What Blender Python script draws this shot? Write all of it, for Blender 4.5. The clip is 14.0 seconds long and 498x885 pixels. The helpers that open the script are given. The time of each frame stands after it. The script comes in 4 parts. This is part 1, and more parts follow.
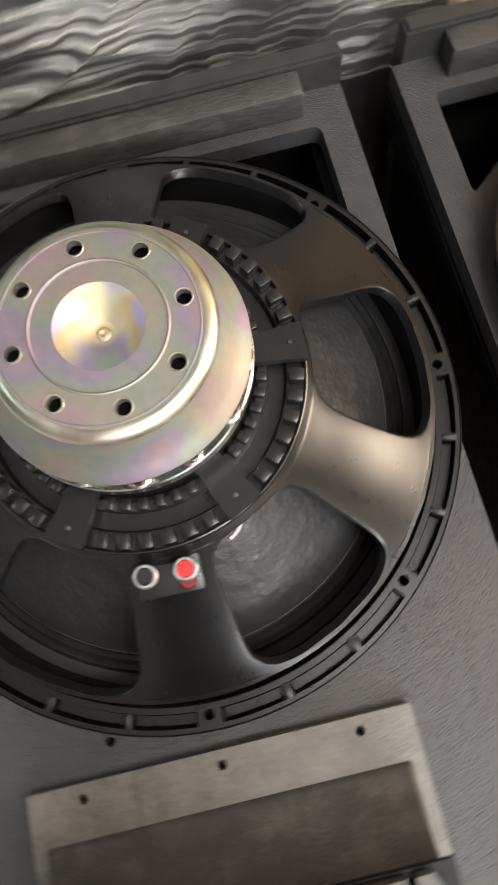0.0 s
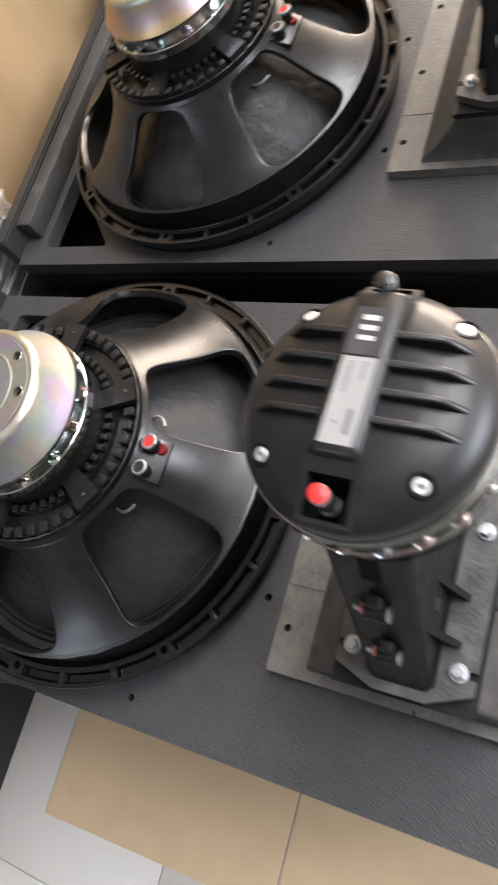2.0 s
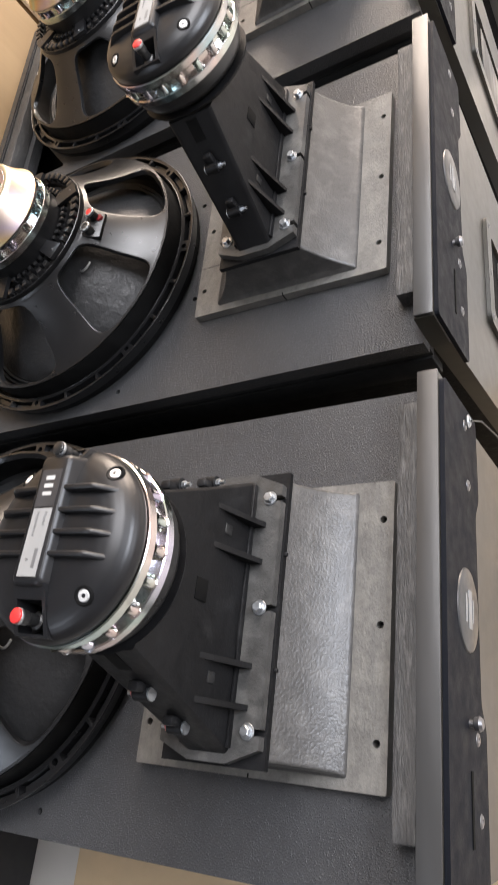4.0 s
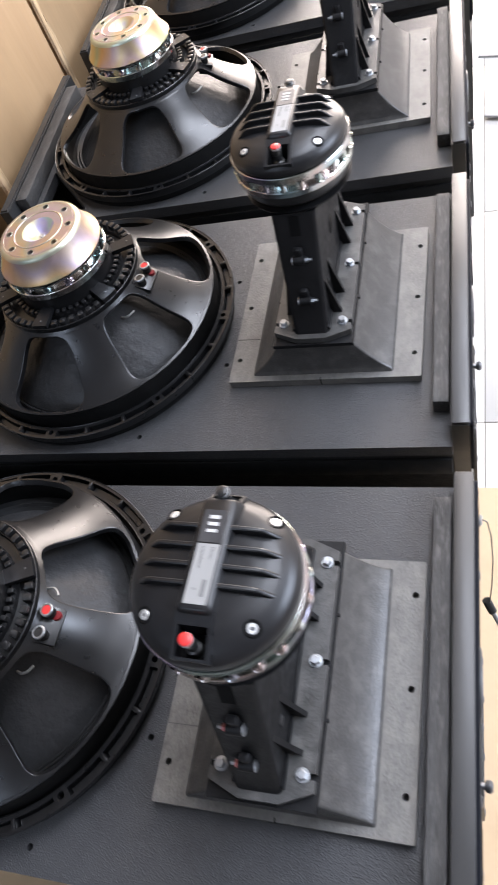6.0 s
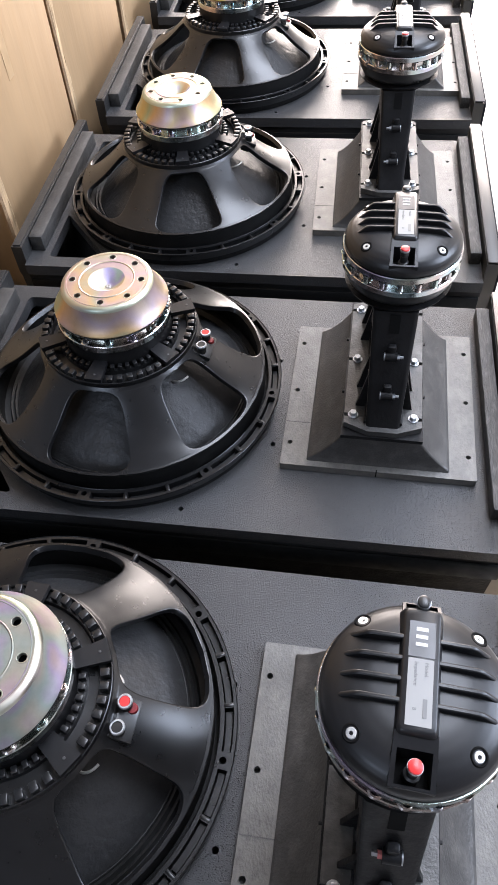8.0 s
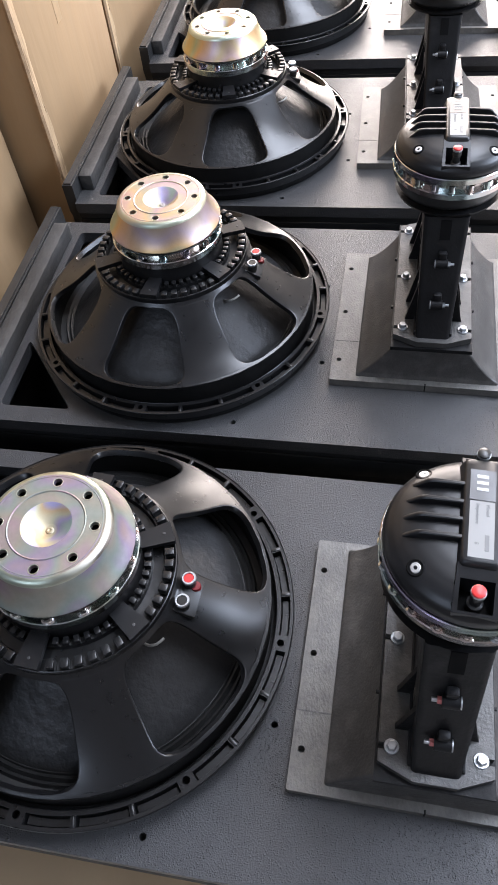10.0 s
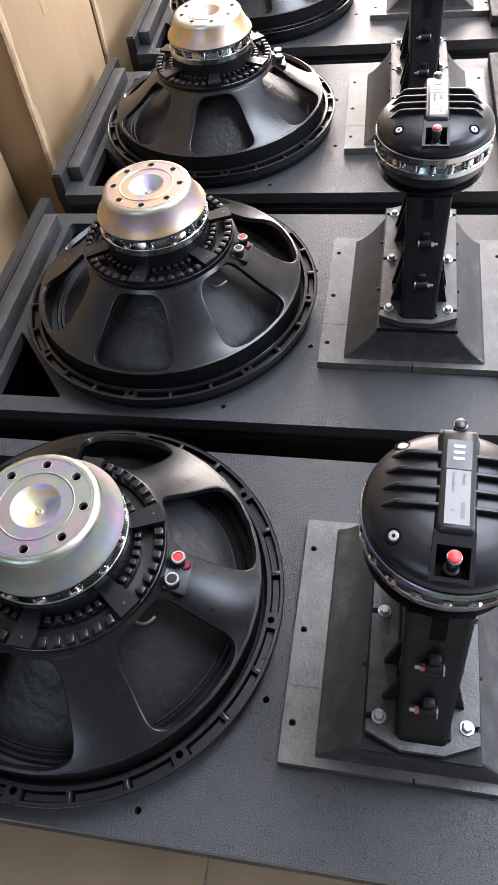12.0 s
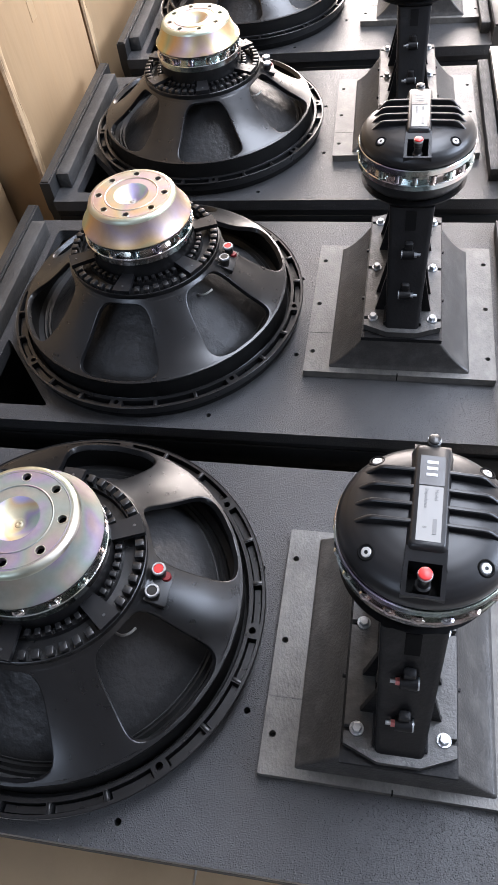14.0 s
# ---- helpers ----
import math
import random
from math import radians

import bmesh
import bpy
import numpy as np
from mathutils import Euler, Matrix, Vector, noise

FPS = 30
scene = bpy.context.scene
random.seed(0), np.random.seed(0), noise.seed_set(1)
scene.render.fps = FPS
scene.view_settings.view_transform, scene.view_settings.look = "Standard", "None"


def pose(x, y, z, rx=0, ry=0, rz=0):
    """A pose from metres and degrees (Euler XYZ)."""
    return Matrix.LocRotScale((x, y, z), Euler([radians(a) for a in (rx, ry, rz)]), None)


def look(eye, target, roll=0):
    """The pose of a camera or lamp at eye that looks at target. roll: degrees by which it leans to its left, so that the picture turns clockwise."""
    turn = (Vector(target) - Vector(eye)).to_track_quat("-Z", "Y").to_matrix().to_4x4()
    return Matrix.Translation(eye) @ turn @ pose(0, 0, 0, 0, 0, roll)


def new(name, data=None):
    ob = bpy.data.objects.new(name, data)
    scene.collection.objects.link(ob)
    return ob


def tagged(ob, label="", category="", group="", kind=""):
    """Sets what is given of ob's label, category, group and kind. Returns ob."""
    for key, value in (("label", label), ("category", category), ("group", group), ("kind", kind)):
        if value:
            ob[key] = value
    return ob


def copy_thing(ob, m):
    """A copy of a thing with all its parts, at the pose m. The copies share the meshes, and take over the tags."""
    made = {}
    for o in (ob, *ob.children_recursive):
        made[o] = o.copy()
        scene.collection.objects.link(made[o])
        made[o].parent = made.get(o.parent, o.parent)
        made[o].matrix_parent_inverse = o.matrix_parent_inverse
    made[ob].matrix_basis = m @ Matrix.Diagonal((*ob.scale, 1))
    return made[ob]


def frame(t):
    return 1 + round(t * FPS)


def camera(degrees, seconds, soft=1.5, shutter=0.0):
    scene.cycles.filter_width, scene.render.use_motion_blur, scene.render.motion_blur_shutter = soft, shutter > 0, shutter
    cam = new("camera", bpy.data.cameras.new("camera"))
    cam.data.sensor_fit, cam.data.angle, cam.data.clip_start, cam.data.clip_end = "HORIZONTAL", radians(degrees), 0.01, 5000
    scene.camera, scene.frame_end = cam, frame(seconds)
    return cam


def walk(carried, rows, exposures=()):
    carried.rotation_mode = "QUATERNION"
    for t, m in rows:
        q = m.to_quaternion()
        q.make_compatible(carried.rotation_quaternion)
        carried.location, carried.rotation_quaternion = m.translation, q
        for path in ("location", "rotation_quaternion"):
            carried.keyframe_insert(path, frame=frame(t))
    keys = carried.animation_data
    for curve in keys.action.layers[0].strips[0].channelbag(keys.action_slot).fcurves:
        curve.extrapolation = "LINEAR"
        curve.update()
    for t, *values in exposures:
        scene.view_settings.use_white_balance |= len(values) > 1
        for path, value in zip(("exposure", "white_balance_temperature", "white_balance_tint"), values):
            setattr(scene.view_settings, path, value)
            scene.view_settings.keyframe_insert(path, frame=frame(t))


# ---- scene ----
cam = camera(38.6, 14.0, shutter=0.5)
PATH = [
    (0, (0.149, 0.049, 0.472), (-0.368, 0.068, -1.46), -11.6),
    (0.5, (0.192, 0.008, 0.495), (-0.441, 0.147, -1.397), -22.6),
    (1, (0.253, 0.009, 0.511), (-0.551, 0.289, -1.299), -33.8),
    (1.5, (0.326, -0.073, 0.519), (-0.523, 0.354, -1.241), -40.8),
    (2, (0.43, -0.121, 0.528), (-0.518, 0.426, -1.146), -47.2),
    (2.5, (0.55, -0.154, 0.518), (-0.476, 0.469, -1.081), -52.2),
    (3, (0.608, -0.142, 0.51), (-0.434, 0.564, -1.043), -55.1),
    (3.2, (0.624, -0.135, 0.512), (-0.41, 0.591, -1.039), -55.5),
    (5.3, (0.645, -0.084, 0.615), (-0.219, 0.856, -0.924), -41.4),
    (5.5, (0.617, -0.11, 0.627), (-0.175, 0.847, -0.94), -37.3),
    (6, (0.493, -0.161, 0.662), (-0.145, 0.844, -0.945), -27.3),
    (6.5, (0.362, -0.158, 0.656), (-0.121, 0.913, -0.962), -17.3),
    (7, (0.27, -0.154, 0.672), (-0.097, 0.973, -0.938), -10.1),
    (7.5, (0.266, -0.156, 0.686), (-0.024, 1.023, -0.903), -5.8),
    (8, (0.267, -0.165, 0.694), (0.003, 1.042, -0.879), -4.5),
    (8.5, (0.262, -0.173, 0.69), (-0.014, 1.029, -0.884), -5.0),
    (9, (0.255, -0.211, 0.669), (-0.059, 0.971, -0.913), -6.5),
    (9.2, (0.247, -0.221, 0.665), (-0.079, 0.954, -0.92), -6.9),
    (11.3, (0.273, -0.262, 0.661), (-0.084, 0.886, -0.937), -9.5),
    (11.5, (0.273, -0.262, 0.661), (-0.084, 0.886, -0.938), -9.7),
    (12, (0.272, -0.26, 0.66), (-0.081, 0.884, -0.942), -9.7),
    (12.5, (0.276, -0.252, 0.661), (-0.073, 0.889, -0.943), -9.6),
    (13, (0.277, -0.242, 0.663), (-0.068, 0.896, -0.945), -9.5),
    (13.5, (0.281, -0.245, 0.664), (-0.066, 0.891, -0.945), -9.6),
    (14, (0.287, -0.25, 0.666), (-0.061, 0.895, -0.937), -9.5),
]
walk(cam, [(t, look(eye, target, roll)) for t, eye, target, roll in PATH],
     [(0, 0.08, 8100, 18), (0.5, 0.15, 8000, 18), (1.5, 0.18, 7750, 19), (2.0, 0.12, 7350, 20), (3.0, 0.05, 7500, 20), (5.5, -0.12, 6700, 20), (6.5, -0.02, 6500, 20), (7.0, 0.0, 6450, 20), (8.0, -0.05, 6450, 20), (14, 0.0, 6400, 20)])

# ---- light ----
FLOOR = -0.56
world = bpy.data.worlds.new("world")
scene.world = world
world.use_nodes = True
sky = world.node_tree.nodes.new("ShaderNodeTexSky")
sky.sky_type, sky.sun_disc = "NISHITA", False
sky.sun_elevation, sky.sun_rotation = radians(40), radians(20)
world.node_tree.links.new(sky.outputs[0], world.node_tree.nodes["Background"].inputs[0])
world.node_tree.nodes["Background"].inputs[1].default_value = 0.12


def area_lamp(name, m, w, h, power, color):
    d = bpy.data.lights.new(name, "AREA")
    d.shape, d.size, d.size_y, d.energy, d.color = "RECTANGLE", w, h, power, color
    ob = new(name, d)
    ob.matrix_world = m
    return tagged(ob, "daylight falling in through an opening", "light", kind="structure")


area_lamp("door_light", look((0.3, 6.18, 1.22), (0.3, 0, 1.22)), 3.9, 3.45, 1030, (1.0, 0.925, 0.81))
area_lamp("skylight", look((1.1, 1.75, 3.19), (1.1, 1.75, 0)), 1.1, 2.7, 200, (0.80, 0.91, 1.0))
area_lamp("window_light", look((3.38, 0.75, 2.2), (0, 0.75, 2.2)), 2.0, 1.4, 265, (0.70, 0.85, 1.0))
area_lamp("south_window_light", look((-1.05, -2.58, 2.45), (-1.05, 0, 2.45)), 1.1, 1.1, 36, (0.66, 0.83, 1.0))


# ---- materials ----
def mat(name, base, rough=0.5, metal=0.0, var=0.25, scale=60.0, bump=0.0, bscale=400.0, rvar=0.1, stain=None, stain_scale=9.0,
        stain_at=(0.52, 0.7),  spec=0.5, stretch=(1, 1, 1), tints=(), bdetail=3.0, tscale=11.0, grit=0.0, grit_scale=500.0):
    m = bpy.data.materials.new(name)
    m.use_nodes = True
    nt = m.node_tree
    n, l = nt.nodes, nt.links
    p = n["Principled BSDF"]
    tc = n.new("ShaderNodeTexCoord")
    mp = n.new("ShaderNodeMapping")
    mp.inputs["Scale"].default_value = stretch
    l.new(tc.outputs["Object"], mp.inputs[0])
    info = n.new("ShaderNodeObjectInfo")
    off = n.new("ShaderNodeVectorMath")
    off.operation = "ADD"
    sc = n.new("ShaderNodeVectorMath")
    sc.operation = "SCALE"
    comb = n.new("ShaderNodeCombineXYZ")
    for i in range(3):
        l.new(info.outputs["Random"], comb.inputs[i])
    l.new(comb.outputs[0], sc.inputs[0])
    sc.inputs["Scale"].default_value = 7.0
    l.new(mp.outputs[0], off.inputs[0])
    l.new(sc.outputs[0], off.inputs[1])
    co = off.outputs[0]

    def noise_node(s, detail=4.0, r=0.55):
        t = n.new("ShaderNodeTexNoise")
        t.inputs["Scale"].default_value, t.inputs["Detail"].default_value, t.inputs["Roughness"].default_value = s, detail, r
        l.new(co, t.inputs["Vector"])
        return t.outputs["Fac"]

    def ramp(fac, a, b, lo, hi):
        r = n.new("ShaderNodeMapRange")
        r.inputs["From Min"].default_value, r.inputs["From Max"].default_value = lo, hi
        r.inputs["To Min"].default_value, r.inputs["To Max"].default_value = a, b
        l.new(fac, r.inputs["Value"])
        return r.outputs[0]

    fine, broad = noise_node(scale), noise_node(scale / 9.0, 3.0)
    mix = n.new("ShaderNodeMix")
    mix.data_type = "RGBA"
    mix.inputs["A"].default_value = (*[c * (1 - var) for c in base], 1)
    mix.inputs["B"].default_value = (*[min(1, c * (1 + var)) for c in base], 1)
    add = n.new("ShaderNodeMath")
    add.operation = "ADD"
    l.new(ramp(fine, 0, 0.5, 0.3, 0.7), add.inputs[0])
    l.new(ramp(broad, 0, 0.5, 0.3, 0.7), add.inputs[1])
    l.new(add.outputs[0], mix.inputs["Factor"])
    colour = mix.outputs["Result"]
    if tints:  # broad patches of interference colour and, on bright zinc, of painted reflections
        cr = n.new("ShaderNodeValToRGB")
        while len(cr.color_ramp.elements) < len(tints):
            cr.color_ramp.elements.new(0.5)
        for i, c in enumerate(tints):
            cr.color_ramp.elements[i].position = 0.3 + 0.4 * i / (len(tints) - 1)
            cr.color_ramp.elements[i].color = (*c, 1)
        l.new(noise_node(tscale, 1.0), cr.inputs[0])
        m3 = n.new("ShaderNodeMix")
        m3.data_type, m3.blend_type = "RGBA", "MIX"
        m3.inputs["Factor"].default_value = 0.75
        l.new(colour, m3.inputs["A"])
        l.new(cr.outputs[0], m3.inputs["B"])
        colour = m3.outputs["Result"]
    if stain:
        m2 = n.new("ShaderNodeMix")
        m2.data_type = "RGBA"
        l.new(colour, m2.inputs["A"])
        m2.inputs["B"].default_value = (*stain, 1)
        l.new(ramp(noise_node(stain_scale, 6.0, 0.62), 0, 0.8, *stain_at), m2.inputs["Factor"])
        colour = m2.outputs["Result"]
    l.new(colour, p.inputs["Base Color"])
    l.new(ramp(fine, max(0.02, rough - rvar), min(1, rough + rvar), 0.3, 0.7), p.inputs["Roughness"])
    p.inputs["Metallic"].default_value = metal
    p.inputs["Specular IOR Level"].default_value = spec
    if bump:
        b = n.new("ShaderNodeBump")
        b.inputs["Strength"].default_value = 1.0
        b.inputs["Distance"].default_value = bump
        height = noise_node(bscale, bdetail)
        if grit:  # scattered raised grains
            v = n.new("ShaderNodeTexVoronoi")
            v.inputs["Scale"].default_value = grit_scale
            l.new(co, v.inputs["Vector"])
            grain = n.new("ShaderNodeMath")
            grain.operation = "MULTIPLY_ADD"
            l.new(ramp(v.outputs["Distance"], grit, 0.0, 0.05, 0.5), grain.inputs[0])
            l.new(ramp(v.outputs["Color"], 0.0, 1.0, 0.35, 0.9), grain.inputs[1])
            l.new(height, grain.inputs[2])
            height = grain.outputs[0]
        l.new(height, b.inputs["Height"])
        l.new(b.outputs[0], p.inputs["Normal"])
    return m


M_BAFFLE = mat("black_textured_paint", (0.036, 0.036, 0.037), 0.37, var=0.2, scale=80, bump=0.00058, bscale=850, bdetail=2.0, rvar=0.05, spec=0.40, grit=1.3, grit_scale=620, stain=(0.05, 0.049, 0.047), stain_scale=7, stain_at=(0.55, 0.85))
# black body paint, darkened further to carry the shade in gaps and ports
M_BODY = mat("gap_shaded_body_paint", (0.005, 0.005, 0.0055), 0.6, spec=0.15, bump=0.0006, bscale=300)
M_SATIN = mat("satin_black_edge_paint", (0.040, 0.039, 0.038), 0.42, bump=0.0001, bscale=120, stretch=(1, 0.1, 1))
# darker copy of the side paint, for the shaded left panels
M_LEFTSIDE = mat("shaded_left_side_paint", (0.020, 0.020, 0.020), 0.42, var=0.3, scale=60, bump=0.0004, bscale=500)
M_RAW = mat("worn_black_batten", (0.040, 0.039, 0.038), 0.62, var=0.6, scale=620, bump=0.0012, bscale=620, stain=(0.12, 0.117, 0.112), stain_scale=330, stain_at=(0.50, 0.72), stretch=(1, 0.16, 1))
M_RAWDARK = mat("dirty_black_batten", (0.026, 0.0255, 0.0245), 0.66, var=0.5, scale=260, bump=0.0008, bscale=300, stain=(0.07, 0.068, 0.063), stain_scale=60, stain_at=(0.54, 0.74), stretch=(1, 0.45, 1))
M_CAST = mat("black_cast_aluminium", (0.005, 0.005, 0.0054), 0.29, var=0.2, scale=90, rvar=0.02, bump=0.00004, bscale=900)
# near-black that puts the shade of pockets and grooves into the colour
M_POCKET = mat("recess_shade_black", (0.004, 0.004, 0.004), 0.6, spec=0.2)
M_HUB = mat("black_hub_plastic", (0.009, 0.009, 0.0094), 0.30, bump=0.00008, bscale=500, rvar=0.03)
M_CONE = mat("black_paper_cone", (0.024, 0.024, 0.0245), 0.42, var=0.25, scale=300, bump=0.0019, bscale=62, bdetail=5.0, rvar=0.08, spec=0.34, stain=(0.05, 0.061, 0.06), stain_scale=120, stain_at=(0.62, 0.85))
M_RUBBER = mat("black_rubber", (0.01, 0.01, 0.01), 0.6)
M_ZINC = mat("rainbow_zinc_plating", (0.43, 0.38, 0.34), 0.45, 1.0, var=0.4, scale=1200, bump=0.00003, bscale=1500, rvar=0.06, tscale=17.0, tints=((0.520, 0.363, 0.328), (0.578, 0.438, 0.245), (0.435, 0.435, 0.330), (0.460, 0.355, 0.425), (0.595, 0.420, 0.245)))
M_SKIRT = mat("banded_rainbow_zinc", (0.36, 0.32, 0.28), 0.44, 1.0, var=0.4, scale=1200, bump=0.00003, bscale=1500, rvar=0.06, stretch=(1, 1, 0.25), tints=((0.552, 0.377, 0.080), (0.467, 0.310, 0.292), (0.500, 0.377, 0.203), (0.398, 0.310, 0.362), (0.570, 0.360, 0.150), (0.338, 0.425, 0.267), (0.545, 0.387, 0.107)))
M_LILACZINC = mat("pink_tinged_zinc_plating", (0.28, 0.245, 0.25), 0.62, 1.0, var=0.5, scale=1500, bump=0.00006, bscale=1500, rvar=0.06, tscale=24.0, tints=((0.34, 0.24, 0.27), (0.31, 0.29, 0.225), (0.24, 0.29, 0.25), (0.28, 0.225, 0.31), (0.35, 0.26, 0.25)))
M_DIMPLE = mat("rainbow_zinc_dimple", (0.42, 0.37, 0.35), 0.60, 1.0, var=0.4, scale=1100, bump=0.00003, bscale=1400, tscale=34.0, tints=((0.34, 0.32, 0.55), (0.55, 0.38, 0.18), (0.52, 0.50, 0.34), (0.38, 0.34, 0.58), (0.32, 0.47, 0.45)))
M_RIMZINC = mat("yellow_green_zinc_edge", (0.48, 0.48, 0.37), 0.38, 1.0, var=0.05, scale=60, tints=((0.50, 0.48, 0.36), (0.42, 0.49, 0.41), (0.52, 0.44, 0.40)))
# bright zinc; teal and pink tints stand in for coloured reflections
M_CHROME = mat("zinc_with_painted_reflections", (0.48, 0.50, 0.52), 0.20, 1.0, var=0.15, scale=50, rvar=0.05, tints=((0.32, 0.50, 0.54), (0.60, 0.45, 0.40), (0.44, 0.55, 0.49), (0.50, 0.41, 0.56)))
M_STEEL = mat("galvanised_bolt", (0.44, 0.46, 0.48), 0.42, 1.0, var=0.2, scale=300, bump=0.0001, bscale=900)
M_SCREW = mat("satin_steel_screw", (0.72, 0.71, 0.69), 0.45, 0.7, var=0.2, scale=300)
M_DULL = mat("dull_dark_steel", (0.16, 0.16, 0.165), 0.36, 0.9, var=0.3)
M_HORN = mat("grey_black_moulded_fibre", (0.098, 0.093, 0.085), 0.47, var=0.35, scale=240, bump=0.0005, bscale=520, stain=(0.165, 0.155, 0.138), stain_scale=70, stain_at=(0.46, 0.78), stretch=(1, 0.6, 1))
M_BELL = mat("dark_moulded_bell", (0.047, 0.045, 0.043), 0.37, var=0.3, scale=420, bump=0.00045, bscale=420, rvar=0.06, spec=0.5, stain=(0.105, 0.101, 0.094), stain_scale=60, stain_at=(0.48, 0.80))
M_THROAT = mat("black_moulded_throat", (0.0065, 0.0065, 0.007), 0.48, spec=0.2, var=0.35, scale=90, bump=0.0003, bscale=300, stain=(0.03, 0.03, 0.03), stain_scale=22, stain_at=(0.60, 0.85))
M_PLATE = mat("scuffed_joint_plate", (0.045, 0.044, 0.042), 0.40, var=0.5, scale=90, bump=0.0004, bscale=420, stain=(0.14, 0.136, 0.127), stain_scale=36, stain_at=(0.5, 0.80))
M_COVER = mat("satin_black_plastic", (0.008, 0.008, 0.0088), 0.36, spec=0.4, var=0.2, scale=150, rvar=0.01)
M_RED = mat("red_plastic", (0.62, 0.03, 0.028), 0.35, var=0.1)
M_REDDARK = mat("dark_red_plastic", (0.15, 0.008, 0.011), 0.4, var=0.1)
M_REDDISH = mat("reddish_steel", (0.55, 0.18, 0.17), 0.4, 0.4, var=0.3)
M_BLACKCAP = mat("black_plastic", (0.012, 0.012, 0.012), 0.35)
M_LABEL = mat("silver_label", (0.24, 0.24, 0.235), 0.55, 0.0, var=0.05, spec=0.3)
M_DARKLABEL = mat("dark_label", (0.03, 0.03, 0.032), 0.35)
M_INK = mat("grey_ink", (0.12, 0.12, 0.12), 0.5)
M_DULLPRINT = mat("dark_grey_badge", (0.025, 0.025, 0.026), 0.4)
M_INKPALE = mat("faded_print", (0.2, 0.2, 0.2), 0.5)
M_PALE = mat("pale_print", (0.42, 0.42, 0.41), 0.45)
# near-black put in place of the shade inside holes, slots and wells
M_HOLE = mat("hole_depth_shade", (0.004, 0.004, 0.004), 0.8, spec=0.1)
M_CARD = mat("brown_cardboard", (0.37, 0.24, 0.125), 0.75, var=0.12, scale=25, bump=0.0012, bscale=30, stain=(0.27, 0.17, 0.085), stain_scale=4.5, stain_at=(0.48, 0.78), stretch=(1, 1, 0.18))
M_CARDEDGE = mat("cut_cardboard_edge", (0.33, 0.215, 0.12), 0.85, var=0.4, scale=90, bump=0.002, bscale=120)
M_TORN = mat("torn_cardboard", (0.42, 0.29, 0.165), 0.85, var=0.5, scale=70, bump=0.002, bscale=110, stain=(0.20, 0.125, 0.065), stain_scale=26, stain_at=(0.5, 0.72), stretch=(1, 1, 0.2))
M_TAPE = mat("yellowed_tape", (0.40, 0.27, 0.15), 0.4, var=0.15)
M_SHEET = mat("floor_cardboard", (0.53, 0.385, 0.24), 0.75, var=0.08, scale=18, bump=0.0003, bscale=90, stain=(0.46, 0.33, 0.20), stain_scale=4)
M_TILE = mat("cream_floor_tile", (0.53, 0.505, 0.47), 0.38, var=0.03, scale=12, rvar=0.02)
M_GROUT = mat("grey_grout", (0.4, 0.37, 0.33), 0.8)
M_WALL = mat("grey_wall_render", (0.42, 0.42, 0.42), 0.85, var=0.12, scale=8, bump=0.0006)
# for the unseen west and south walls, darkened so less light bounces back
M_DARKWALL = mat("bounce_cutting_dark_wall", (0.075, 0.075, 0.078), 0.8, var=0.3, scale=5)
M_CEIL = mat("grey_roof_sheet", (0.18, 0.18, 0.185), 0.7, var=0.15, scale=6)
M_RIB = mat("grey_ribbed_sheet", (0.29, 0.29, 0.285), 0.6)
M_WIRE = mat("silver_tinsel_wire", (0.42, 0.41, 0.39), 0.5, 0.7)
M_RIG = mat("black_powder_coat", (0.004, 0.005, 0.008), 0.65, spec=0.12, bump=0.0002, bscale=700)
M_CASE = mat("black_case_laminate", (0.013, 0.013, 0.014), 0.5)
# black side paint; its warm tone stands in for the floor's reflection
M_SIDE = mat("floor_lit_side_paint", (0.027, 0.0255, 0.0215), 0.36, var=0.05, bump=0.00004, bscale=300, rvar=0.02, spec=0.45)

M_FILM = mat("clear_stretch_film", (0.80, 0.80, 0.78), 0.2, var=0.05, rvar=0.08, bump=0.001, bscale=60, stretch=(1, 1, 1))
nt = M_FILM.node_tree
tc = nt.nodes.new("ShaderNodeTexCoord")
turned = nt.nodes.new("ShaderNodeMapping")
turned.inputs["Rotation"].default_value = (radians(-48), 0, 0)
turned.inputs["Scale"].default_value = (8, 8, 135)
streak = nt.nodes.new("ShaderNodeTexNoise")
streak.inputs["Scale"].default_value, streak.inputs["Detail"].default_value = 1.0, 5.0
veil = nt.nodes.new("ShaderNodeMapRange")
veil.inputs["From Min"].default_value, veil.inputs["From Max"].default_value = 0.46, 0.68
veil.inputs["To Min"].default_value, veil.inputs["To Max"].default_value = 0.05, 0.48
clear = nt.nodes.new("ShaderNodeBsdfTransparent")
mx = nt.nodes.new("ShaderNodeMixShader")
nt.links.new(tc.outputs["Object"], turned.inputs[0])
nt.links.new(turned.outputs[0], streak.inputs["Vector"])
nt.links.new(streak.outputs["Fac"], veil.inputs["Value"])
patch = nt.nodes.new("ShaderNodeTexNoise")
patch.inputs["Scale"].default_value, patch.inputs["Detail"].default_value = 7.0, 5.0
gain = nt.nodes.new("ShaderNodeMapRange")
gain.inputs["From Min"].default_value, gain.inputs["From Max"].default_value = 0.35, 0.65
gain.inputs["To Min"].default_value, gain.inputs["To Max"].default_value = 0.25, 1.5
both = nt.nodes.new("ShaderNodeMath")
both.operation = "MULTIPLY"
nt.links.new(tc.outputs["Object"], patch.inputs["Vector"])
nt.links.new(patch.outputs["Fac"], gain.inputs["Value"])
nt.links.new(veil.outputs[0], both.inputs[0])
nt.links.new(gain.outputs[0], both.inputs[1])
nt.links.new(both.outputs[0], mx.inputs[0])
